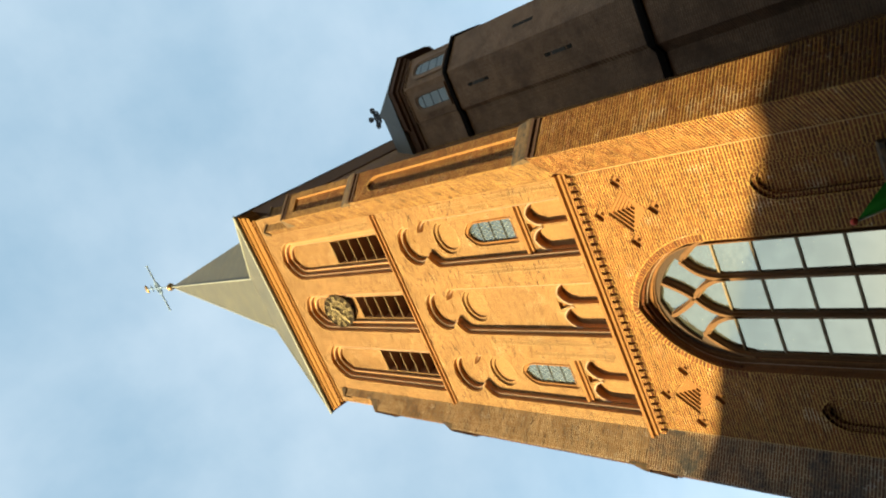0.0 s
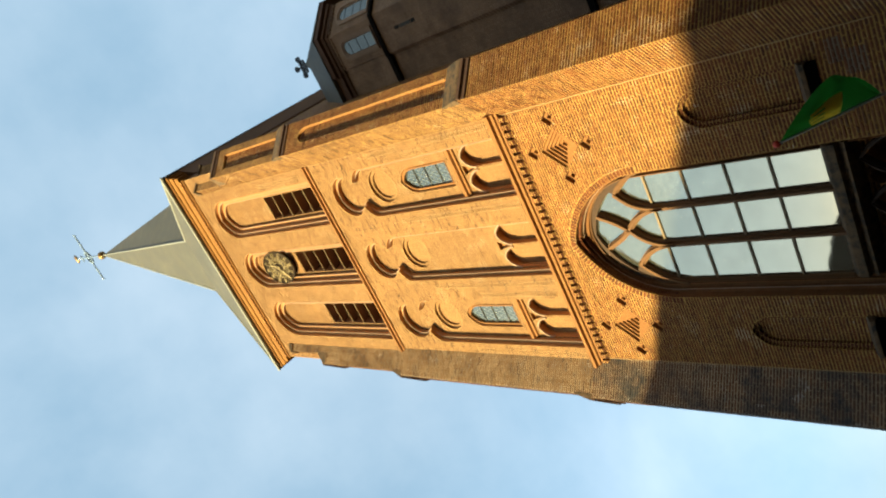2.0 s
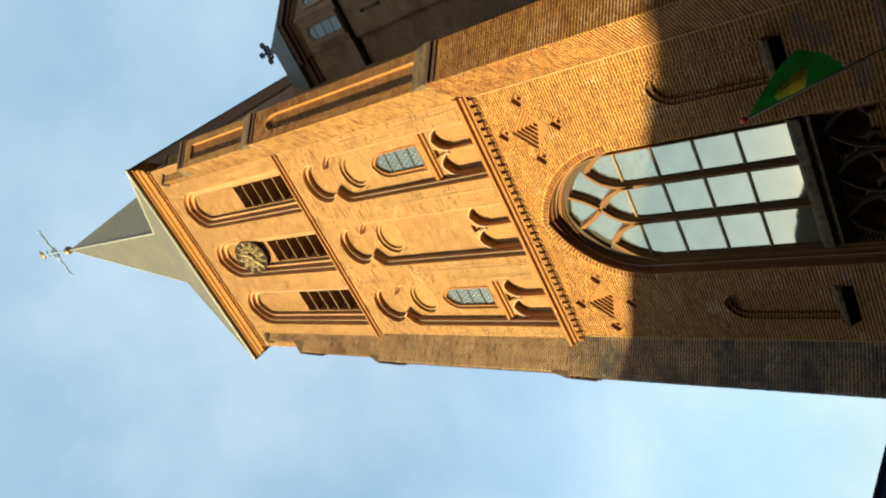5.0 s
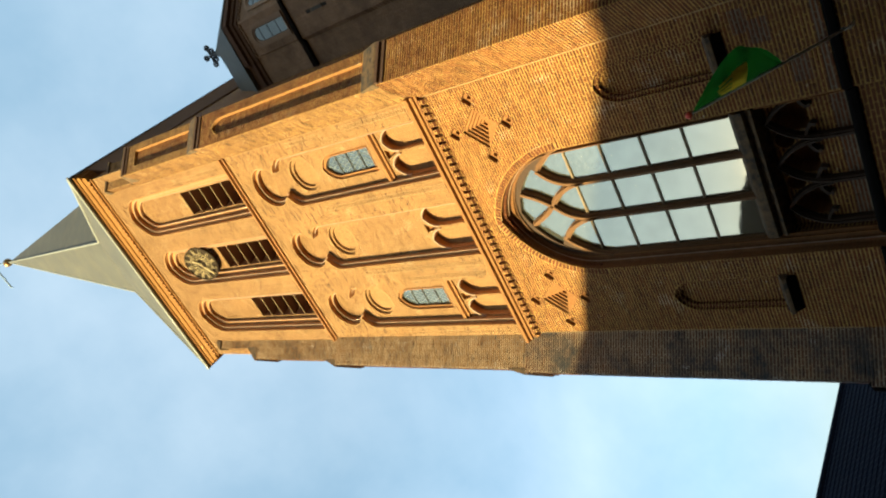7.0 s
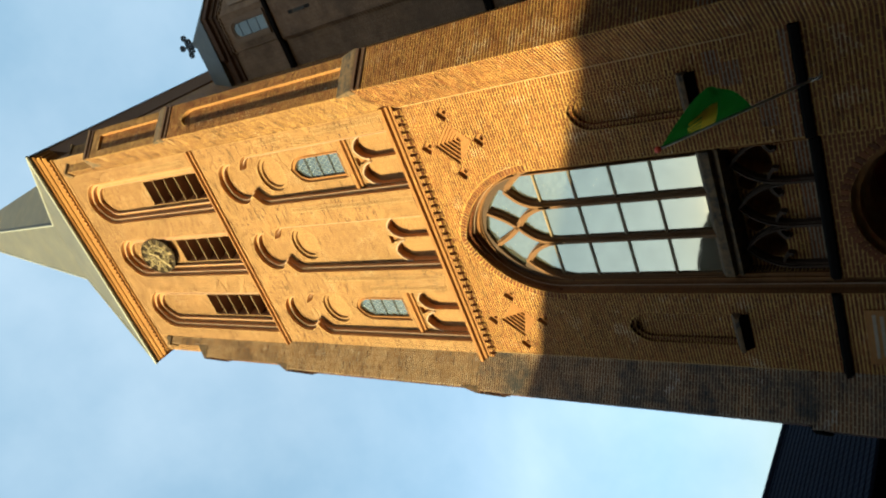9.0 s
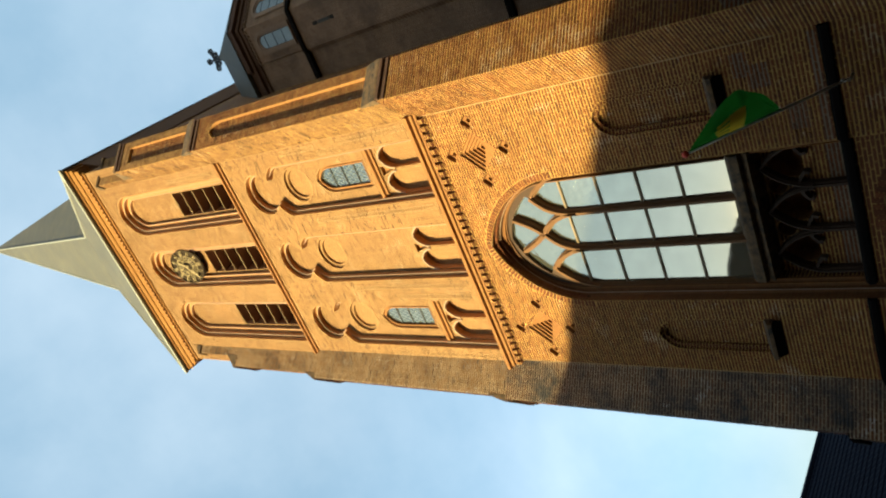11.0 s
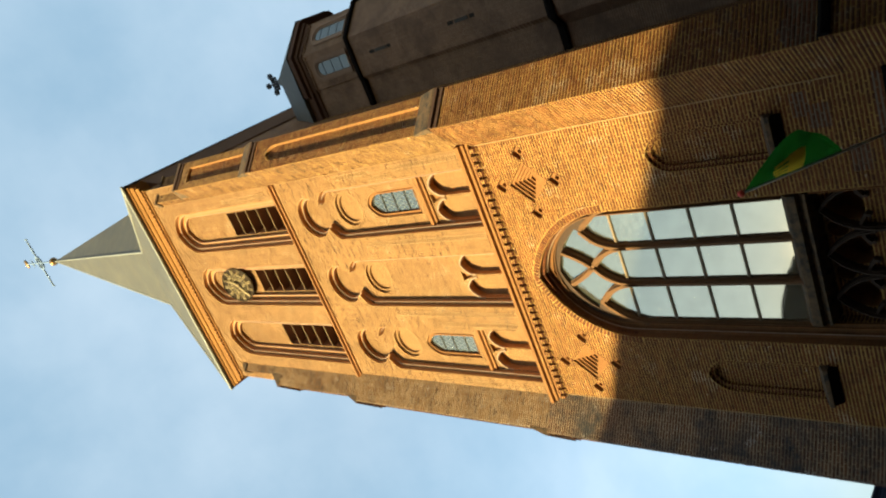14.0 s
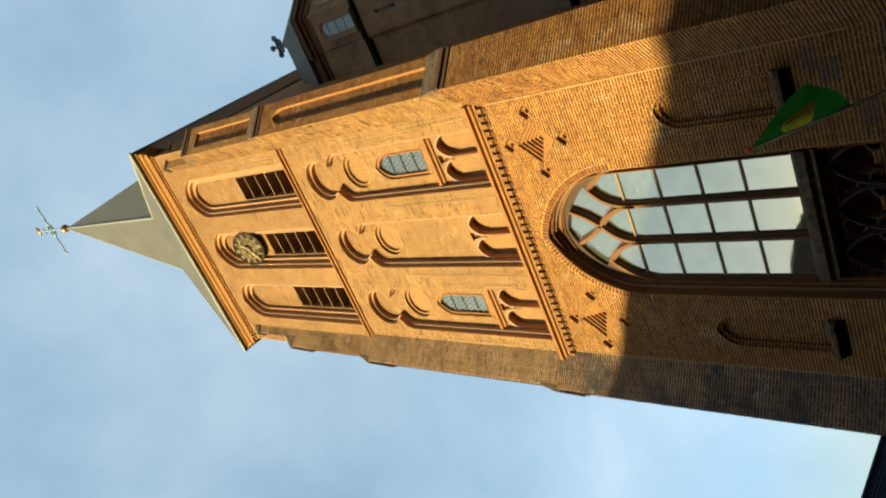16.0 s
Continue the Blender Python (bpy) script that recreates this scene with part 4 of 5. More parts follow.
# ---- diagonal buttresses ----
def buttress(corner, turn, label, proud, widths, old=False):
    """A stepped buttress on a corner, pointing away at 45 degrees; local: x across, y outwards negative."""
    th = thing("buttress", label, "buttress")
    base = Matrix.Translation((*corner, 0)) @ Matrix.Rotation(radians(turn), 4, "Z")
    levels = (0.0, 4.25, 11.03, 17.62, 21.65, 23.7)
    stages = list(zip(levels, levels[1:], proud))
    stages = [(round(a / COURSE) * COURSE, round(c / COURSE) * COURSE, p) for a, c, p in stages]
    for n, (z0, z1, p) in enumerate(stages):
        end, HB = -p, widths[n]
        bm = bmesh.new()
        panel = []
        if n == 2:
            panel = [pointed(0, 0.2, 11.5, 16.6, 0.3, n=6)]
        if n == 3:
            panel = [[(-0.22, 18.13), (0.22, 18.13), (0.22, 21.05), (-0.22, 21.05)]]
        fill(bm, [(-HB, z0), (HB, z0), (HB, z1), (-HB, z1)], panel, end)
        for l in panel:
            fill(bm, l, [], end + 0.075)
        orders(bm, [([(-HB, z0), (HB, z0), (HB, z1), (-HB, z1)], end), ([(-HB, z0), (HB, z0), (HB, z1), (-HB, z1)], 0.8)])
        for q in bm.verts:
            q.co = base @ q.co
        bmesh.ops.remove_doubles(bm, verts=bm.verts, dist=0.0005)
        part("buttress_stage", bm, M_MORTAR_OLD if old else M_MORTAR, th)
        M_LOW = M_SHADE_BRICK if old else M_BRICK
        rim = [[(-HB, z0), (HB, z0), (HB, z1), (-HB, z1)]] + panel
        face = lay(rim, z0, z1, end, seed=60 + n)
        if n == 1:
            if not old:
                brick_parts(face[:300], M_PIECE, th, base)
                face = face[300:]
        brick_mesh("buttress_brickwork", face, M_LOW if n < 3 else M_PALE, th, base)
        if n == 1 and not old:
            bm = bmesh.new()
            fill(bm, [(-HB + 0.01, z0 + 0.06), (HB - 0.01, z0 + 0.06), (HB - 0.01, z0 + 0.5), (0.1, z0 + 0.42), (-0.15, z0 + 0.55), (-HB + 0.01, z0 + 0.4)], [], end - 0.002)
            bm.transform(base)
            part("repointed_band", bm, M_REPOINT, th)
        for l in panel:
            bm = bmesh.new()
            orders(bm, [(l, end), (l, end + 0.075)])
            bm.transform(base)
            part("panel_reveal", bm, M_MOULD, th)
            brick_mesh("panel_brickwork", lay([l], z0, z1, end + 0.075, seed=66 + n), M_BRICK, th, base)
        for s in (-1, 1):
            side = base @ Matrix.Translation((s * HB, 0, 0)) @ Matrix.Rotation(radians(s * 90), 4, "Z")
            a, b = (-p, HB) if s > 0 else (-HB, p)
            brick_mesh("buttress_brickwork", lay([[(a, z0), (b, z0), (b, z1), (a, z1)]], z0, z1, 0.0, seed=70 + n), M_LOW if n < 2 else M_PALE, th, side)
        if n == 0:
            bm = bmesh.new()
            prism(bm, [(0.3, z1 - 0.14), (end - 0.05, z1 - 0.13), (end - 0.06, z1 - 0.10), (end - 0.07, z1 - 0.04), (end + 0.02, z1 + 0.03), (0.3, z1 + 0.03)], -HB + 0.01, HB - 0.01, base)
            part("string_course", bm, M_BLACK, th, "black glazed brick course")
        if n == 4:
            bm = bmesh.new()
            prism(bm, [(0.4, z1), (end - 0.05, z1), (end - 0.06, z1 + 0.07), (0.4, z1 + 0.3)], -HB - 0.05, HB + 0.05, base)
            part("weathering", bm, M_STONE, th, "sloping cap stone")
        elif n:
            back, rise, hw = -stages[n + 1][2], 0.5, widths[n + 1] + 0.008
            bm = bmesh.new()
            prism(bm, [(back + 0.03, z1), (end - 0.06, z1), (end - 0.06, z1 + 0.06), (back - 0.012, z1 + rise), (back + 0.03, z1 + rise)], -hw, hw, base)
            part("weathering", bm, M_STONE, th, "sloping cap stone")
            for za, zb, out in ((z1 - 0.075, z1, 0.065), (z1 - 0.20, z1 - 0.13, 0.035)):
                bm = bmesh.new()
                prism(bm, [(0.3, za), (end - out, za), (end - out, zb), (0.3, zb)], -HB + 0.012, HB - 0.012, base)
                part("drip_course", bm, M_DRIP, th, "dark weathered drip course")
    return th


buttress((6.6, 0.0), 45, "stepped diagonal brick buttress beside the stair turret",
         (0.53, 0.455, 0.375, 0.30, -0.17), (0.424, 0.424, 0.424, 0.424, 0.424))
buttress((-0.6, 0.0), -45, "stepped diagonal brick buttress beside the tiled house",
         (0.43, 0.35, 0.29, 0.16, -0.17), (0.53, 0.53, 0.49, 0.424, 0.424), True)

# ---- stair turret ----
TX, TY, TA = 8.06, 5.82, 337.5
turret = thing("stair_turret", "dark octagonal brick stair turret in shade", "turret")


def octagon(r):
    return [(TX + r * math.cos(radians(TA + 45 * i)), TY + r * math.sin(radians(TA + 45 * i))) for i in range(8)]


def drum(bm, r0, z0, r1, z1):
    a = [bm.verts.new((x, y, z0)) for x, y in octagon(r0)]
    b = [bm.verts.new((x, y, z1)) for x, y in octagon(r1)]
    for i in range(8):
        bm.faces.new((a[i], a[(i + 1) % 8], b[(i + 1) % 8], b[i]))
    bm.faces.new(a[::-1])
    bm.faces.new(b)


def on_face(a, inr):
    """Local frame of the turret's face that looks along the angle a: x across, y inwards, z up."""
    return Matrix.Translation((TX + inr * math.cos(radians(a)), TY + inr * math.sin(radians(a)), 0)) @ Matrix.Rotation(radians(a + 90), 4, "Z")


for z0, z1, r in ((0, 10.8, 1.68), (10.85, 17.65, 1.53), (17.8, 20.15, 1.45)):
    bm = bmesh.new()
    drum(bm, r, z0, r, z1)
    part("drum", bm, M_DARKBRICK, turret)
for z, r in ((10.72, 1.76), (17.6, 1.62)):
    bm = bmesh.new()
    drum(bm, r, z, r, z + 0.12)
    drum(bm, r, z + 0.12, r - 0.15, z + 0.28)
    part("string_course", bm, M_BLACK, turret, "black glazed brick course")
for z, z2, r in ((19.92, 20.04, 1.51), (20.04, 20.18, 1.58), (20.18, 20.38, 1.70)):
    bm = bmesh.new()
    drum(bm, r, z, r, z2)
    part("cornice_band", bm, M_DRIP, turret)
bm = bmesh.new()
drum(bm, 1.74, 20.38, 0.10, 23.3)
part("cap_roof", bm, M_SLATE, turret, "low grey pyramid roof")
bm = bmesh.new()
bmesh.ops.create_cube(bm, size=0.07)
dent = part("dentil", bm, M_DARKBRICK, turret)
dent.matrix_world = on_face(TA - 67.5, 1.45 * 0.924) @ Matrix.Translation((-0.5, -0.02, 19.85))
for a in (-67.5, -22.5, -112.5):
    for k in range(8):
        d = new("dentil", dent.data)
        d.parent = turret
        d.matrix_world = on_face(TA + a, 1.45 * 0.924) @ Matrix.Translation((-0.46 + 0.131 * k, -0.02, 19.85))
for a in (-67.5, -22.5, -112.5):
    m = on_face(TA + a, 1.45 * 0.924)
    w = tagged(new("arched_window"), "narrow arched turret window with four panes")
    w.parent = turret
    bm = bmesh.new()
    ribbon(bm, pointed(0, 0.31, 17.95, 19.22, 0.32, n=8), 0.09, -0.06, 0.03, True)
    ribbon(bm, pointed(0, 0.235, 17.95, 19.22, 0.245, n=8), 0.07, -0.03, 0.03, True)
    bm.transform(m)
    part("window_frame", bm, M_ROLL_DARK, w, "brown moulded brick surround")
    for k in range(4):
        z0, z1 = 17.97 + 0.40 * k, 17.97 + 0.40 * (k + 1) - 0.04
        bm = bmesh.new()
        if k < 3:
            box(bm, -0.19, 0.19, -0.012, 0.0, z0, z1)
        else:
            slab(bm, [(-0.19, z0), (0.19, z0), (0.185, 19.25), (0.11, 19.38), (0, 19.43), (-0.11, 19.38), (-0.185, 19.25)], -0.012, 0.0)
        bm.transform(m)
        part("pane", bm, M_TURRET_GLASS, w)
    bm = bmesh.new()
    box(bm, -0.2, 0.2, -0.005, 0.004, 17.95, 19.35)
    bm.transform(m)
    part("glazing_frame", bm, M_IRON, w)
for a, z, h in ((-67.5, 16.87, 0.2), (-67.5, 16.18, 0.16), (-67.5, 13.83, 0.2), (-67.5, 13.1, 0.16), (-22.5, 14.6, 0.75), (-22.5, 10.2, 0.4)):
    bm = bmesh.new()
    box(bm, -0.05, 0.05, -0.004, 0.02, z - h / 2, z + h / 2)
    bm.transform(on_face(TA + a, (1.53 if z > 11 else 1.68) * 0.924))
    part("slit", bm, M_DARK, turret, "narrow dark slit window")
for z in (16.5, 13.45):
    bm = bmesh.new()
    box(bm, -0.045, 0.045, -0.03, 0.02, z - 0.22, z + 0.22)
    bm.transform(on_face(TA - 67.5, 1.53 * 0.924))
    part("slit_stone", bm, M_STRIP, turret, "grey lead strip")
bm = bmesh.new()
box(bm, 6.55, TX, TY - 1.3, TY + 1.3, 0, 20.38)
part("link_wall", bm, M_DARKBRICK, turret)
for z0, z1, out, mat in ((10.72, 10.90, 0.10, M_BLACK), (17.6, 17.78, 0.12, M_BLACK), (19.92, 20.06, 0.06, M_DRIP), (20.06, 20.38, 0.16, M_DRIP)):
    bm = bmesh.new()
    box(bm, 6.55, TX - 0.55, TY - 1.3 - out, TY - 1.25, z0, z1)
    part("string_course", bm, mat, turret)
bm = bmesh.new()
prism(bm, [(TY - 1.62, 20.38), (TY, 23.28), (TY + 1.62, 20.38)], 6.55, TX)
part("link_roof", bm, M_SLATE, turret, "grey roof ridge running to the tower")
finial = thing("turret_finial", "small dark iron cross finial with curled ends", "finial")
bm = bmesh.new()
tube(bm, [(TX, TY, 23.0), (TX, TY, 24.0)], [0.06, 0.035])
part("shaft", bm, M_IRON, finial)
bm = bmesh.new()
tube(bm, [(TX - 0.3, TY, 23.72), (TX + 0.3, TY, 23.72)], 0.045)
part("arm", bm, M_IRON, finial)
for dx, dz in ((-0.3, 0.0), (0.3, 0.0), (0.0, 0.3), (-0.15, -0.16), (0.15, -0.16)):
    bm = bmesh.new()
    ribbon(bm, circle(TX + dx, 23.72 + dz, 0.085, 12), 0.04, TY - 0.04, TY + 0.04, True)
    part("curl", bm, M_IRON, finial)
bm = bmesh.new()
bmesh.ops.create_uvsphere(bm, u_segments=10, v_segments=6, radius=0.11, matrix=Matrix.Translation((TX, TY, 23.32)))
part("knob", bm, M_IRON, finial, smooth=True)

# ---- house beside the tower ----
house = thing("neighbour_house", "low dark house with blue-black tiled roof beside the tower", "house")
bm = bmesh.new()
box(bm, -9.4, -4.6, -6, 12, 0, 4.2)
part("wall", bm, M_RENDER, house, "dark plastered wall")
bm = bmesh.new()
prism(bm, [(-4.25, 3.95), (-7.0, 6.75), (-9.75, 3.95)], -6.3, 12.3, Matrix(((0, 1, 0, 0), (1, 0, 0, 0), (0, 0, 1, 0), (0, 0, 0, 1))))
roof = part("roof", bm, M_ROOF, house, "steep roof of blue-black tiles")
steps = 22
for k in range(steps):
    f0, f1 = k / steps, (k + 1.08) / steps
    a, c = Vector((-4.22 - 2.75 * f0, 3.98 + 2.8 * f0)), Vector((-4.22 - 2.75 * f1, 3.98 + 2.8 * f1))
    bm = bmesh.new()
    n = 93
    lo, hi = [], []
    for i in range(n * 2 + 1):
        y = -6.3 + 18.6 * i / (2 * n)
        up = 0.05 + (0.008 if i % 2 else -0.008)
        lo.append((bm.verts.new((a.x, y, a.y + up)), bm.verts.new((a.x - 0.01, y, a.y - 0.02))))
        hi.append(bm.verts.new((c.x, y, c.y + up - 0.03)))
    for i in range(n * 2):
        bm.faces.new((lo[i][0], lo[i + 1][0], hi[i + 1], hi[i]))
        bm.faces.new((lo[i][1], lo[i + 1][1], lo[i + 1][0], lo[i][0]))
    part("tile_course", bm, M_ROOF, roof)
bm = bmesh.new()
tube(bm, [(0, -0.16, 0), (0, -0.10, 0.01), (0, 0.15, 0.0), (0, 0.17, 0)], [0.10, 0.105, 0.115, 0.10], 10)
r0 = part("ridge_tile", bm, M_ROOF, roof)
r0.location = (-7.0, -6.1, 6.80)
for k in range(1, 62):
    r = new("ridge_tile", r0.data)
    r.parent = roof
    r.location = (-7.0, -6.1 + 0.3 * k, 6.80)

# ---- house across the street, behind the camera: its roof shades the foot of the tower ----
opp = thing("opposite_house", "brown brick gabled house across the street", "house")
bm = bmesh.new()
slab(bm, [(-32.5, 0), (-4.5, 0), (-4.5, 11.2), (-11.2, 15.06), (-13.4, 15.85), (-18.5, 16.7), (-32.5, 11.66)], -38.7, -25.0)
part("wall", bm, M_OPP, opp)
bm = bmesh.new()
slab(bm, [(-32.8, 11.67), (-18.5, 16.85), (-13.4, 16.0), (-11.2, 15.21), (-4.2, 11.18), (-4.2, 11.03), (-11.2, 15.06), (-13.4, 15.85), (-18.5, 16.7), (-32.8, 11.52)], -39.0, -24.9)
part("roof", bm, M_OPPROOF, opp)
# Unseen houses, added to keep sky light off the lower facade.
for x0, x1, h, y in ((1.7, 15.0, 11.5, -12.4), (15.1, 34.0, 11.5, -12.6), (-55.0, -33.2, 13.5, -22.0), (-4.4, 1.6, 20.0, -40.0)):
    row = thing("sky_blocking_house", "plain brown house added out of view across the street to block sky light", "house", "houses across the street")
    bm = bmesh.new()
    box(bm, x0, x1, y - 12, y, 0, h)
    part("wall", bm, M_OPP, row)
    bm = bmesh.new()
    prism(bm, [(y + 0.3, h), (y - 6, h + 3.0), (y - 12.3, h)], x0, x1)
    part("roof", bm, M_OPPROOF, row)

# More unseen blocks, added to close off the sky on the right.
for y0, y1, h in ((-12.0, 3.0, 11.5), (3.0, 20.0, 10.5)):
    row = thing("sky_blocking_house", "plain brown block added out of view along the side street to block sky light", "house", "houses along the side street")
    bm = bmesh.new()
    box(bm, 13.0, 27.0, y0, y1, 0, h + 2)
    part("wall", bm, M_OPP, row)

# ---- clock ----
clock = thing("tower_clock", "gilded openwork clock face tilted forward in the belfry niche", "clock")
CM = Matrix.Translation((3.05, 0.045, 21.86)) @ Matrix.Rotation(radians(16.5), 4, "X")


def clock_part(name, build, mat, label=""):
    bm = bmesh.new()
    build(bm)
    bm.transform(CM)
    return part(name, bm, mat, clock, label)


clock_part("dial", lambda bm: slab(bm, circle(0, 0, 0.55, 32), 0.0, 0.03), M_DIAL, "dark dial")
clock_part("outer_ring", lambda bm: ribbon(bm, circle(0, 0, 0.57, 36), 0.03, -0.03, 0.02, True), M_DIAL)
clock_part("inner_ring", lambda bm: ribbon(bm, circle(0, 0, 0.36, 32), 0.014, -0.03, 0.01, True), M_NUMERAL)
for k in range(12):
    a = math.pi * k / 6
    for d in ((-0.055, 0.055) if k % 3 else (-0.08, 0.0, 0.08)):
        clock_part("hour_mark", lambda bm, a=a + d: ribbon(bm, [(0.39 * math.cos(a), 0.39 * math.sin(a)), (0.54 * math.cos(a), 0.54 * math.sin(a))], 0.013, -0.035, 0.01), M_NUMERAL)
for k in range(20):
    a = math.pi * (k + 0.5) / 10
    clock_part("filigree", lambda bm, a=a: ribbon(bm, [(0.17 * math.cos(a), 0.17 * math.sin(a)), (0.27 * math.cos(a + 0.12), 0.27 * math.sin(a + 0.12)), (0.33 * math.cos(a), 0.33 * math.sin(a))], 0.012 + 0.008 * (k % 3), -0.03, 0.01), M_NUMERAL)
clock_part("hour_pointer", lambda bm: ribbon(bm, [(0.0, -0.05), (0.16, 0.24)], 0.05, -0.06, -0.04), M_NUMERAL)
clock_part("minute_pointer", lambda bm: ribbon(bm, [(0.05, 0.04), (-0.4, -0.28)], 0.035, -0.08, -0.065), M_NUMERAL)
clock_part("bracket", lambda bm: box(bm, -0.05, 0.05, 0.03, 0.4, -0.5, -0.42), M_IRON)
clock_part("bracket", lambda bm: box(bm, -0.05, 0.05, 0.03, 0.5, 0.36, 0.44), M_IRON)

# ---- flag on its pole ----
flag = thing("flag", "green flag with yellow print on a slanting wall pole", "flag")
P0, P1 = Vector((5.25, -0.15, 3.48)), Vector((5.25, -1.93, 5.09))
bm = bmesh.new()
tube(bm, [P0, P0.lerp(P1, 0.5), P1], [0.017, 0.016, 0.013], 10)
pole = part("pole", bm, M_POLE, flag, "thin pale pole", True)
bm = bmesh.new()
bmesh.ops.create_uvsphere(bm, u_segments=12, v_segments=8, radius=0.045, matrix=Matrix.Translation(P1))
part("pole_cap", bm, M_RED, flag, "red cap", True)
bm = bmesh.new()
tube(bm, [(5.25, 0.02, 3.46), (5.25, -0.12, 3.45), (5.25, -0.2, 3.47), (5.25, -0.22, 3.53), (5.25, -0.16, 3.56)], 0.02, 8)
part("wall_holder", bm, M_POLE, flag, smooth=True)


def cloth(s, t):
    """A point of the billowing cloth: s along the pole from the cap, t away from it."""
    p = P1.lerp(P0, 0.03 + 0.56 * s)
    w = 0.52 * math.sin(math.pi * min(1.0, s) ** 1.25) ** 0.8 if 0 < s < 1 else 0.0
    wave = 0.09 * math.sin(9 * s + 4 * t) * t + 0.03 * math.sin(23 * s - 5 * t) * t
    return p + Vector((w * t * 0.95, wave - 0.18 * w * math.sin(math.pi * t), -0.10 * w * t - 0.16 * math.sin(math.pi * t) * w + 0.02))


def patch(bm, s0, s1, t0, t1, ns, nt, lift):
    g = [[bm.verts.new(cloth(s0 + (s1 - s0) * i / ns, t0 + (t1 - t0) * j / nt) + Vector((0, -lift, -lift))) for j in range(nt + 1)] for i in range(ns + 1)]
    for i in range(ns):
        for j in range(nt):
            bm.faces.new((g[i][j], g[i + 1][j], g[i + 1][j + 1], g[i][j + 1]))


bm = bmesh.new()
patch(bm, 0.0, 1.0, 0.0, 1.0, 26, 14, 0.0)
part("cloth", bm, M_GREEN, flag, "green cloth", True)
bm = bmesh.new()
patch(bm, 0.42, 0.58, 0.05, 0.62, 6, 5, 0.008)
emblem = part("emblem", bm, M_YELLOW, flag, "yellow printed emblem", True)
for k in range(4):
    bm = bmesh.new()
    patch(bm, 0.27 + 0.02 * abs(k - 1.5), 0.42, 0.10 + 0.135 * k, 0.195 + 0.135 * k, 4, 2, 0.008)
    part("emblem_bar", bm, M_YELLOW, emblem)

# ---- notice and inscription beside the portal ----
notice = thing("notice_case", "small white notice sheet in a case on the brick wall", "notice")
bm = bmesh.new()
box(bm, 4.88, 5.41, -0.05, 0.0, 2.29, 2.67)
part("case", bm, M_IRON, notice)
bm = bmesh.new()
box(bm, 4.89, 5.40, -0.056, -0.05, 2.30, 2.66)
sheet = part("sheet", bm, M_PAPER, notice, "white sheet")
for x, z, w, h in ((5.2, 2.42, 0.07, 0.05), (4.98, 2.55, 0.05, 0.02), (5.1, 2.6, 0.12, 0.012), (5.1, 2.36, 0.1, 0.012)):
    bm = bmesh.new()
    box(bm, x - w / 2, x + w / 2, -0.059, -0.056, z - h / 2, z + h / 2)
    part("print_bar", bm, M_INK, sheet)
stone = thing("inscription_stone", "brown stone tablet with worn pale lines of lettering", "tablet")
bm = bmesh.new()
box(bm, 0.38, 1.42, -0.03, 0.0, 2.44, 3.36)
tablet = part("tablet", bm, M_MOULD, stone)
for k in range(8):
    bm = bmesh.new()
    z = 3.24 - 0.1 * k
    inset = 0.06 * (k % 3)
    box(bm, 0.5 + inset * 0.6, 1.34 - inset * 0.5, -0.034, -0.03, z - 0.025, z + 0.025)
    part("line_bar", bm, M_LETTER, tablet)

# ---- facade bricks ----
ring_out = pointed(PX, PW, 8.38, 8.38, 1.87, -0.138, n=22)
loops = [[(0.0, 0.0), (6.0, 0.0), (6.0, 24.5), (0.0, 24.5)]] + [f(0) for f in belfry + trefs + niches] + marks
loops.append([(PX - PW, 0.0), (PX - PW, 8.38)] + ring_out[1:-1] + [(PX + PW, 8.38), (PX + PW, 0.0)])
bricks = lay(loops, 0.0, 24.5, 0.0, seed=5)
near = [b for b in bricks if 4.45 < b[0] < 5.95 and 3.9 < b[2] < 7.1][:300]
chosen = set(near)
brick_mesh("facade_brickwork", [b for b in bricks if b not in chosen and b[2] < S2], M_BRICK, front)
brick_mesh("middle_brickwork", [b for b in bricks if S2 <= b[2] < S1], M_PALE, upper)
brick_mesh("belfry_brickwork", [b for b in bricks if b[2] >= S1], M_PALE_TOP, upper)
brick_parts(near, M_PIECE, front)
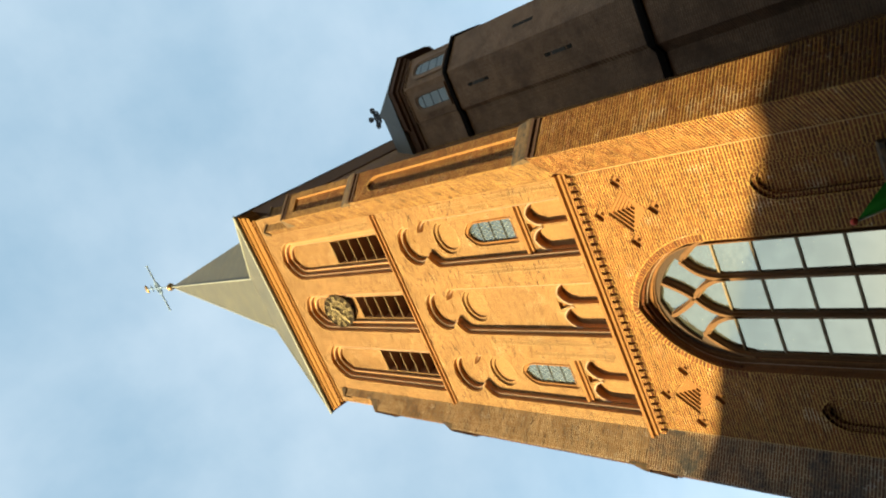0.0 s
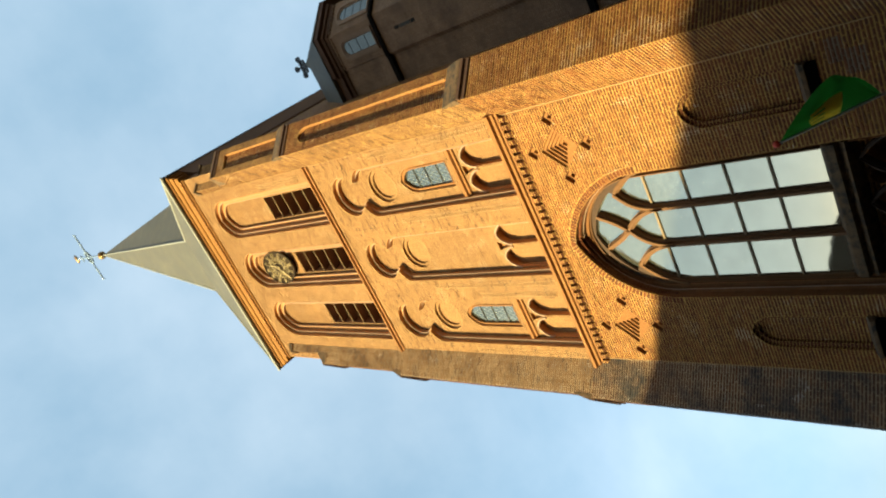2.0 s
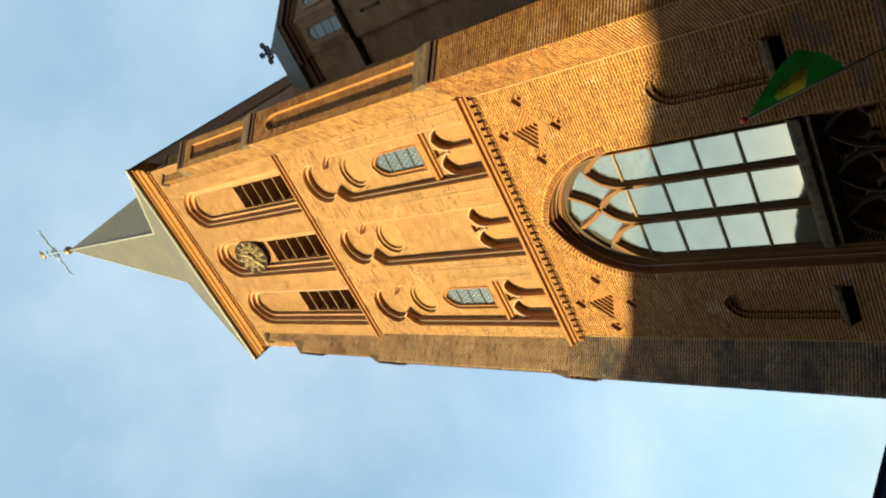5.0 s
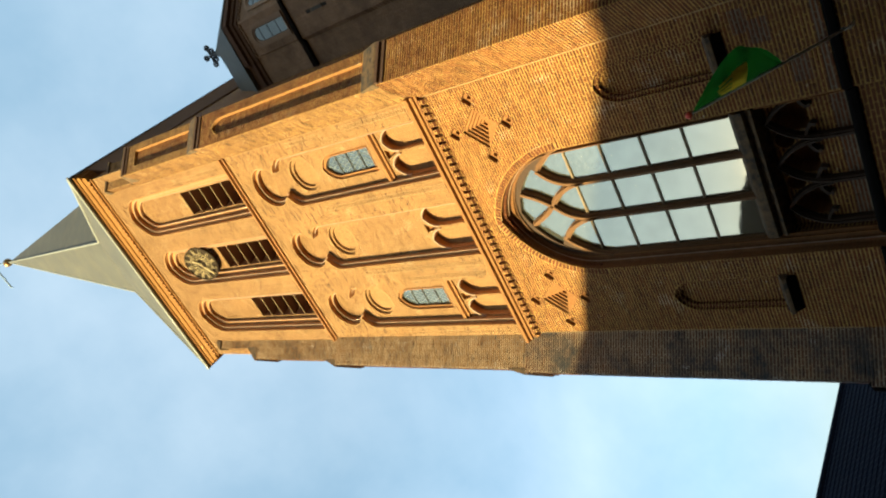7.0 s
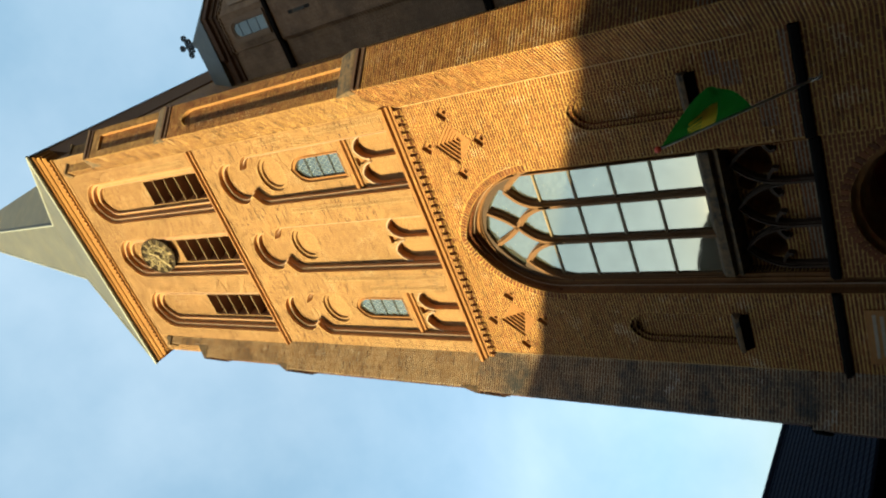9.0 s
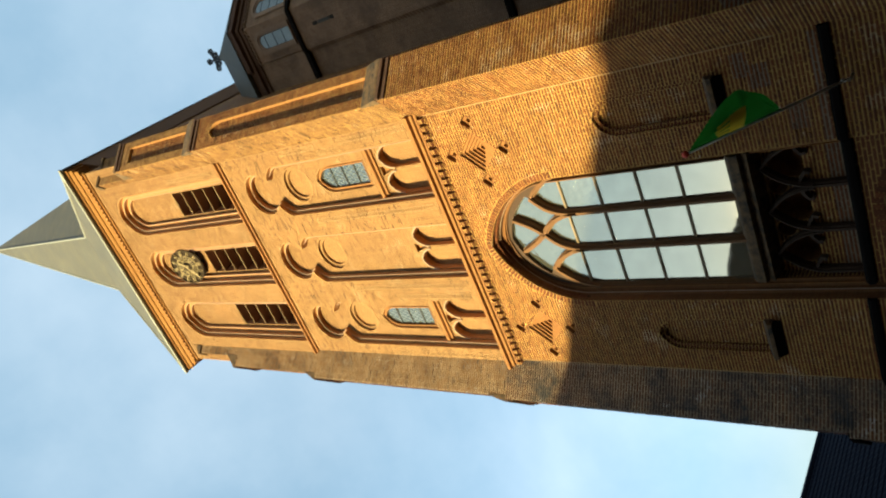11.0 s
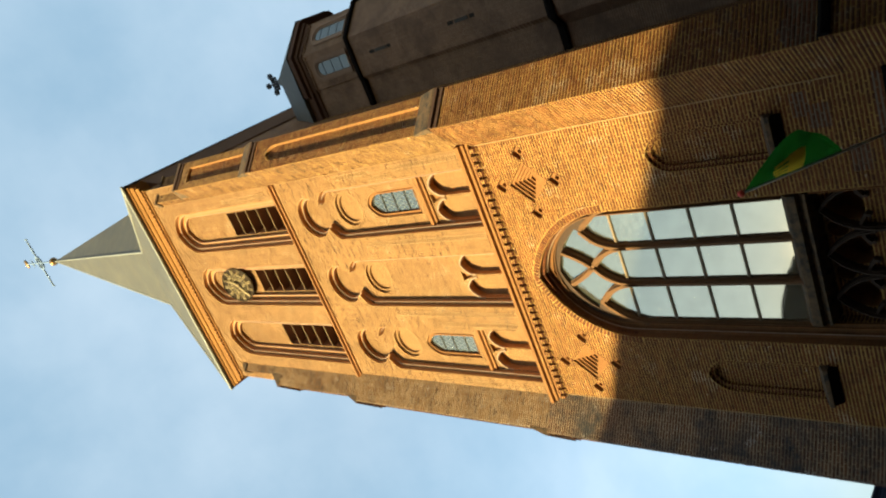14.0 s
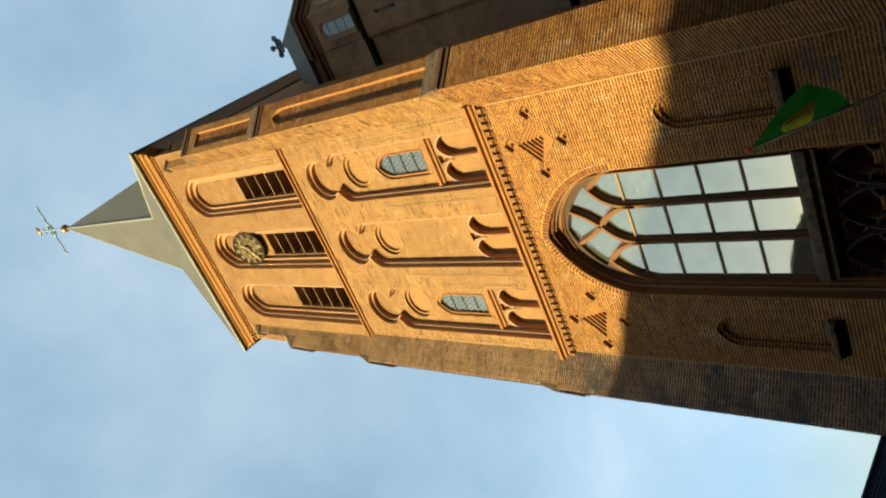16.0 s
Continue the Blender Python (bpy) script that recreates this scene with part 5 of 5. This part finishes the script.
for x0, x1, seed in ((-0.59, -0.01, 81), (6.01, 6.59, 82)):
    brick_mesh("corner_brickwork", lay([[(x0, 21.4), (x1, 21.4), (x1, 24.5), (x0, 24.5)]], 21.4, 24.5, 0.0, seed=seed), M_PALE_TOP, upper)

# pale pointing along the corners, and toothed bonding joints beside corners and niches
for x, z0, z1 in ((5.992, 4.3, 10.7), (5.992, 11.2, 17.5), (5.992, 17.9, 24.45), (0.155, 4.3, 10.7), (0.008, 11.2, 17.5), (0.008, 17.9, 24.45)):
    bm = bmesh.new()
    tube(bm, [(x, -0.008, z0), (x, -0.008, (z0 + z1) / 2), (x, -0.008, z1)], 0.008 if z0 < S2 else 0.006, 6)
    part("corner_pointing", bm, M_SEAM if z0 < S2 else M_MORTAR_UP, front if z0 < S2 else upper)
teeth = [(5.86, 11.2, 13.2), (5.86, 14.0, 15.2), (0.2, 11.2, 14.6)] + [(c - 0.66 - 0.2, 11.2, 15.0) for c in NX[1:]] + [(NX[2] + 0.66 + 0.1, 13.2, 14.0), (NX[0] + 0.66 + 0.14, 11.3, 13.6), (5.78, 18.2, 20.4)]
for x, z0, z1 in teeth:
    bm = bmesh.new()
    for row in range(round(z0 / COURSE), round(z1 / COURSE)):
        xa = x + (0.055 if row % 2 else -0.055)
        box(bm, xa - 0.005, xa + 0.005, -0.011, 0.0, row * COURSE, (row + 1) * COURSE)
        box(bm, x - 0.055, x + 0.055, -0.011, 0.0, row * COURSE - 0.004, row * COURSE + 0.004)
    tagged(part("toothed_joint", bm, M_SEAM, upper), kind="stuff")

# bands of fresh pointing above the black string course
for x0, x1, z0, z1, y in ((AX - 1.19, AX + 1.19, 3.80, 4.08, BY), (PX + PW + 0.02, 5.95, 3.80, 3.90, 0.0), (5.3, 5.66, 4.46, 4.75, 0.0), (5.5, 5.86, 4.70, 4.93, 0.0), (4.6, 5.0, 4.06, 4.3, 0.0)):
    bm = bmesh.new()
    fill(bm, [(x0, z0), (x1, z0), (x1, z1), (x0, z1)], [], y - 0.002)
    part("repointed_band", bm, M_REPOINT, front)
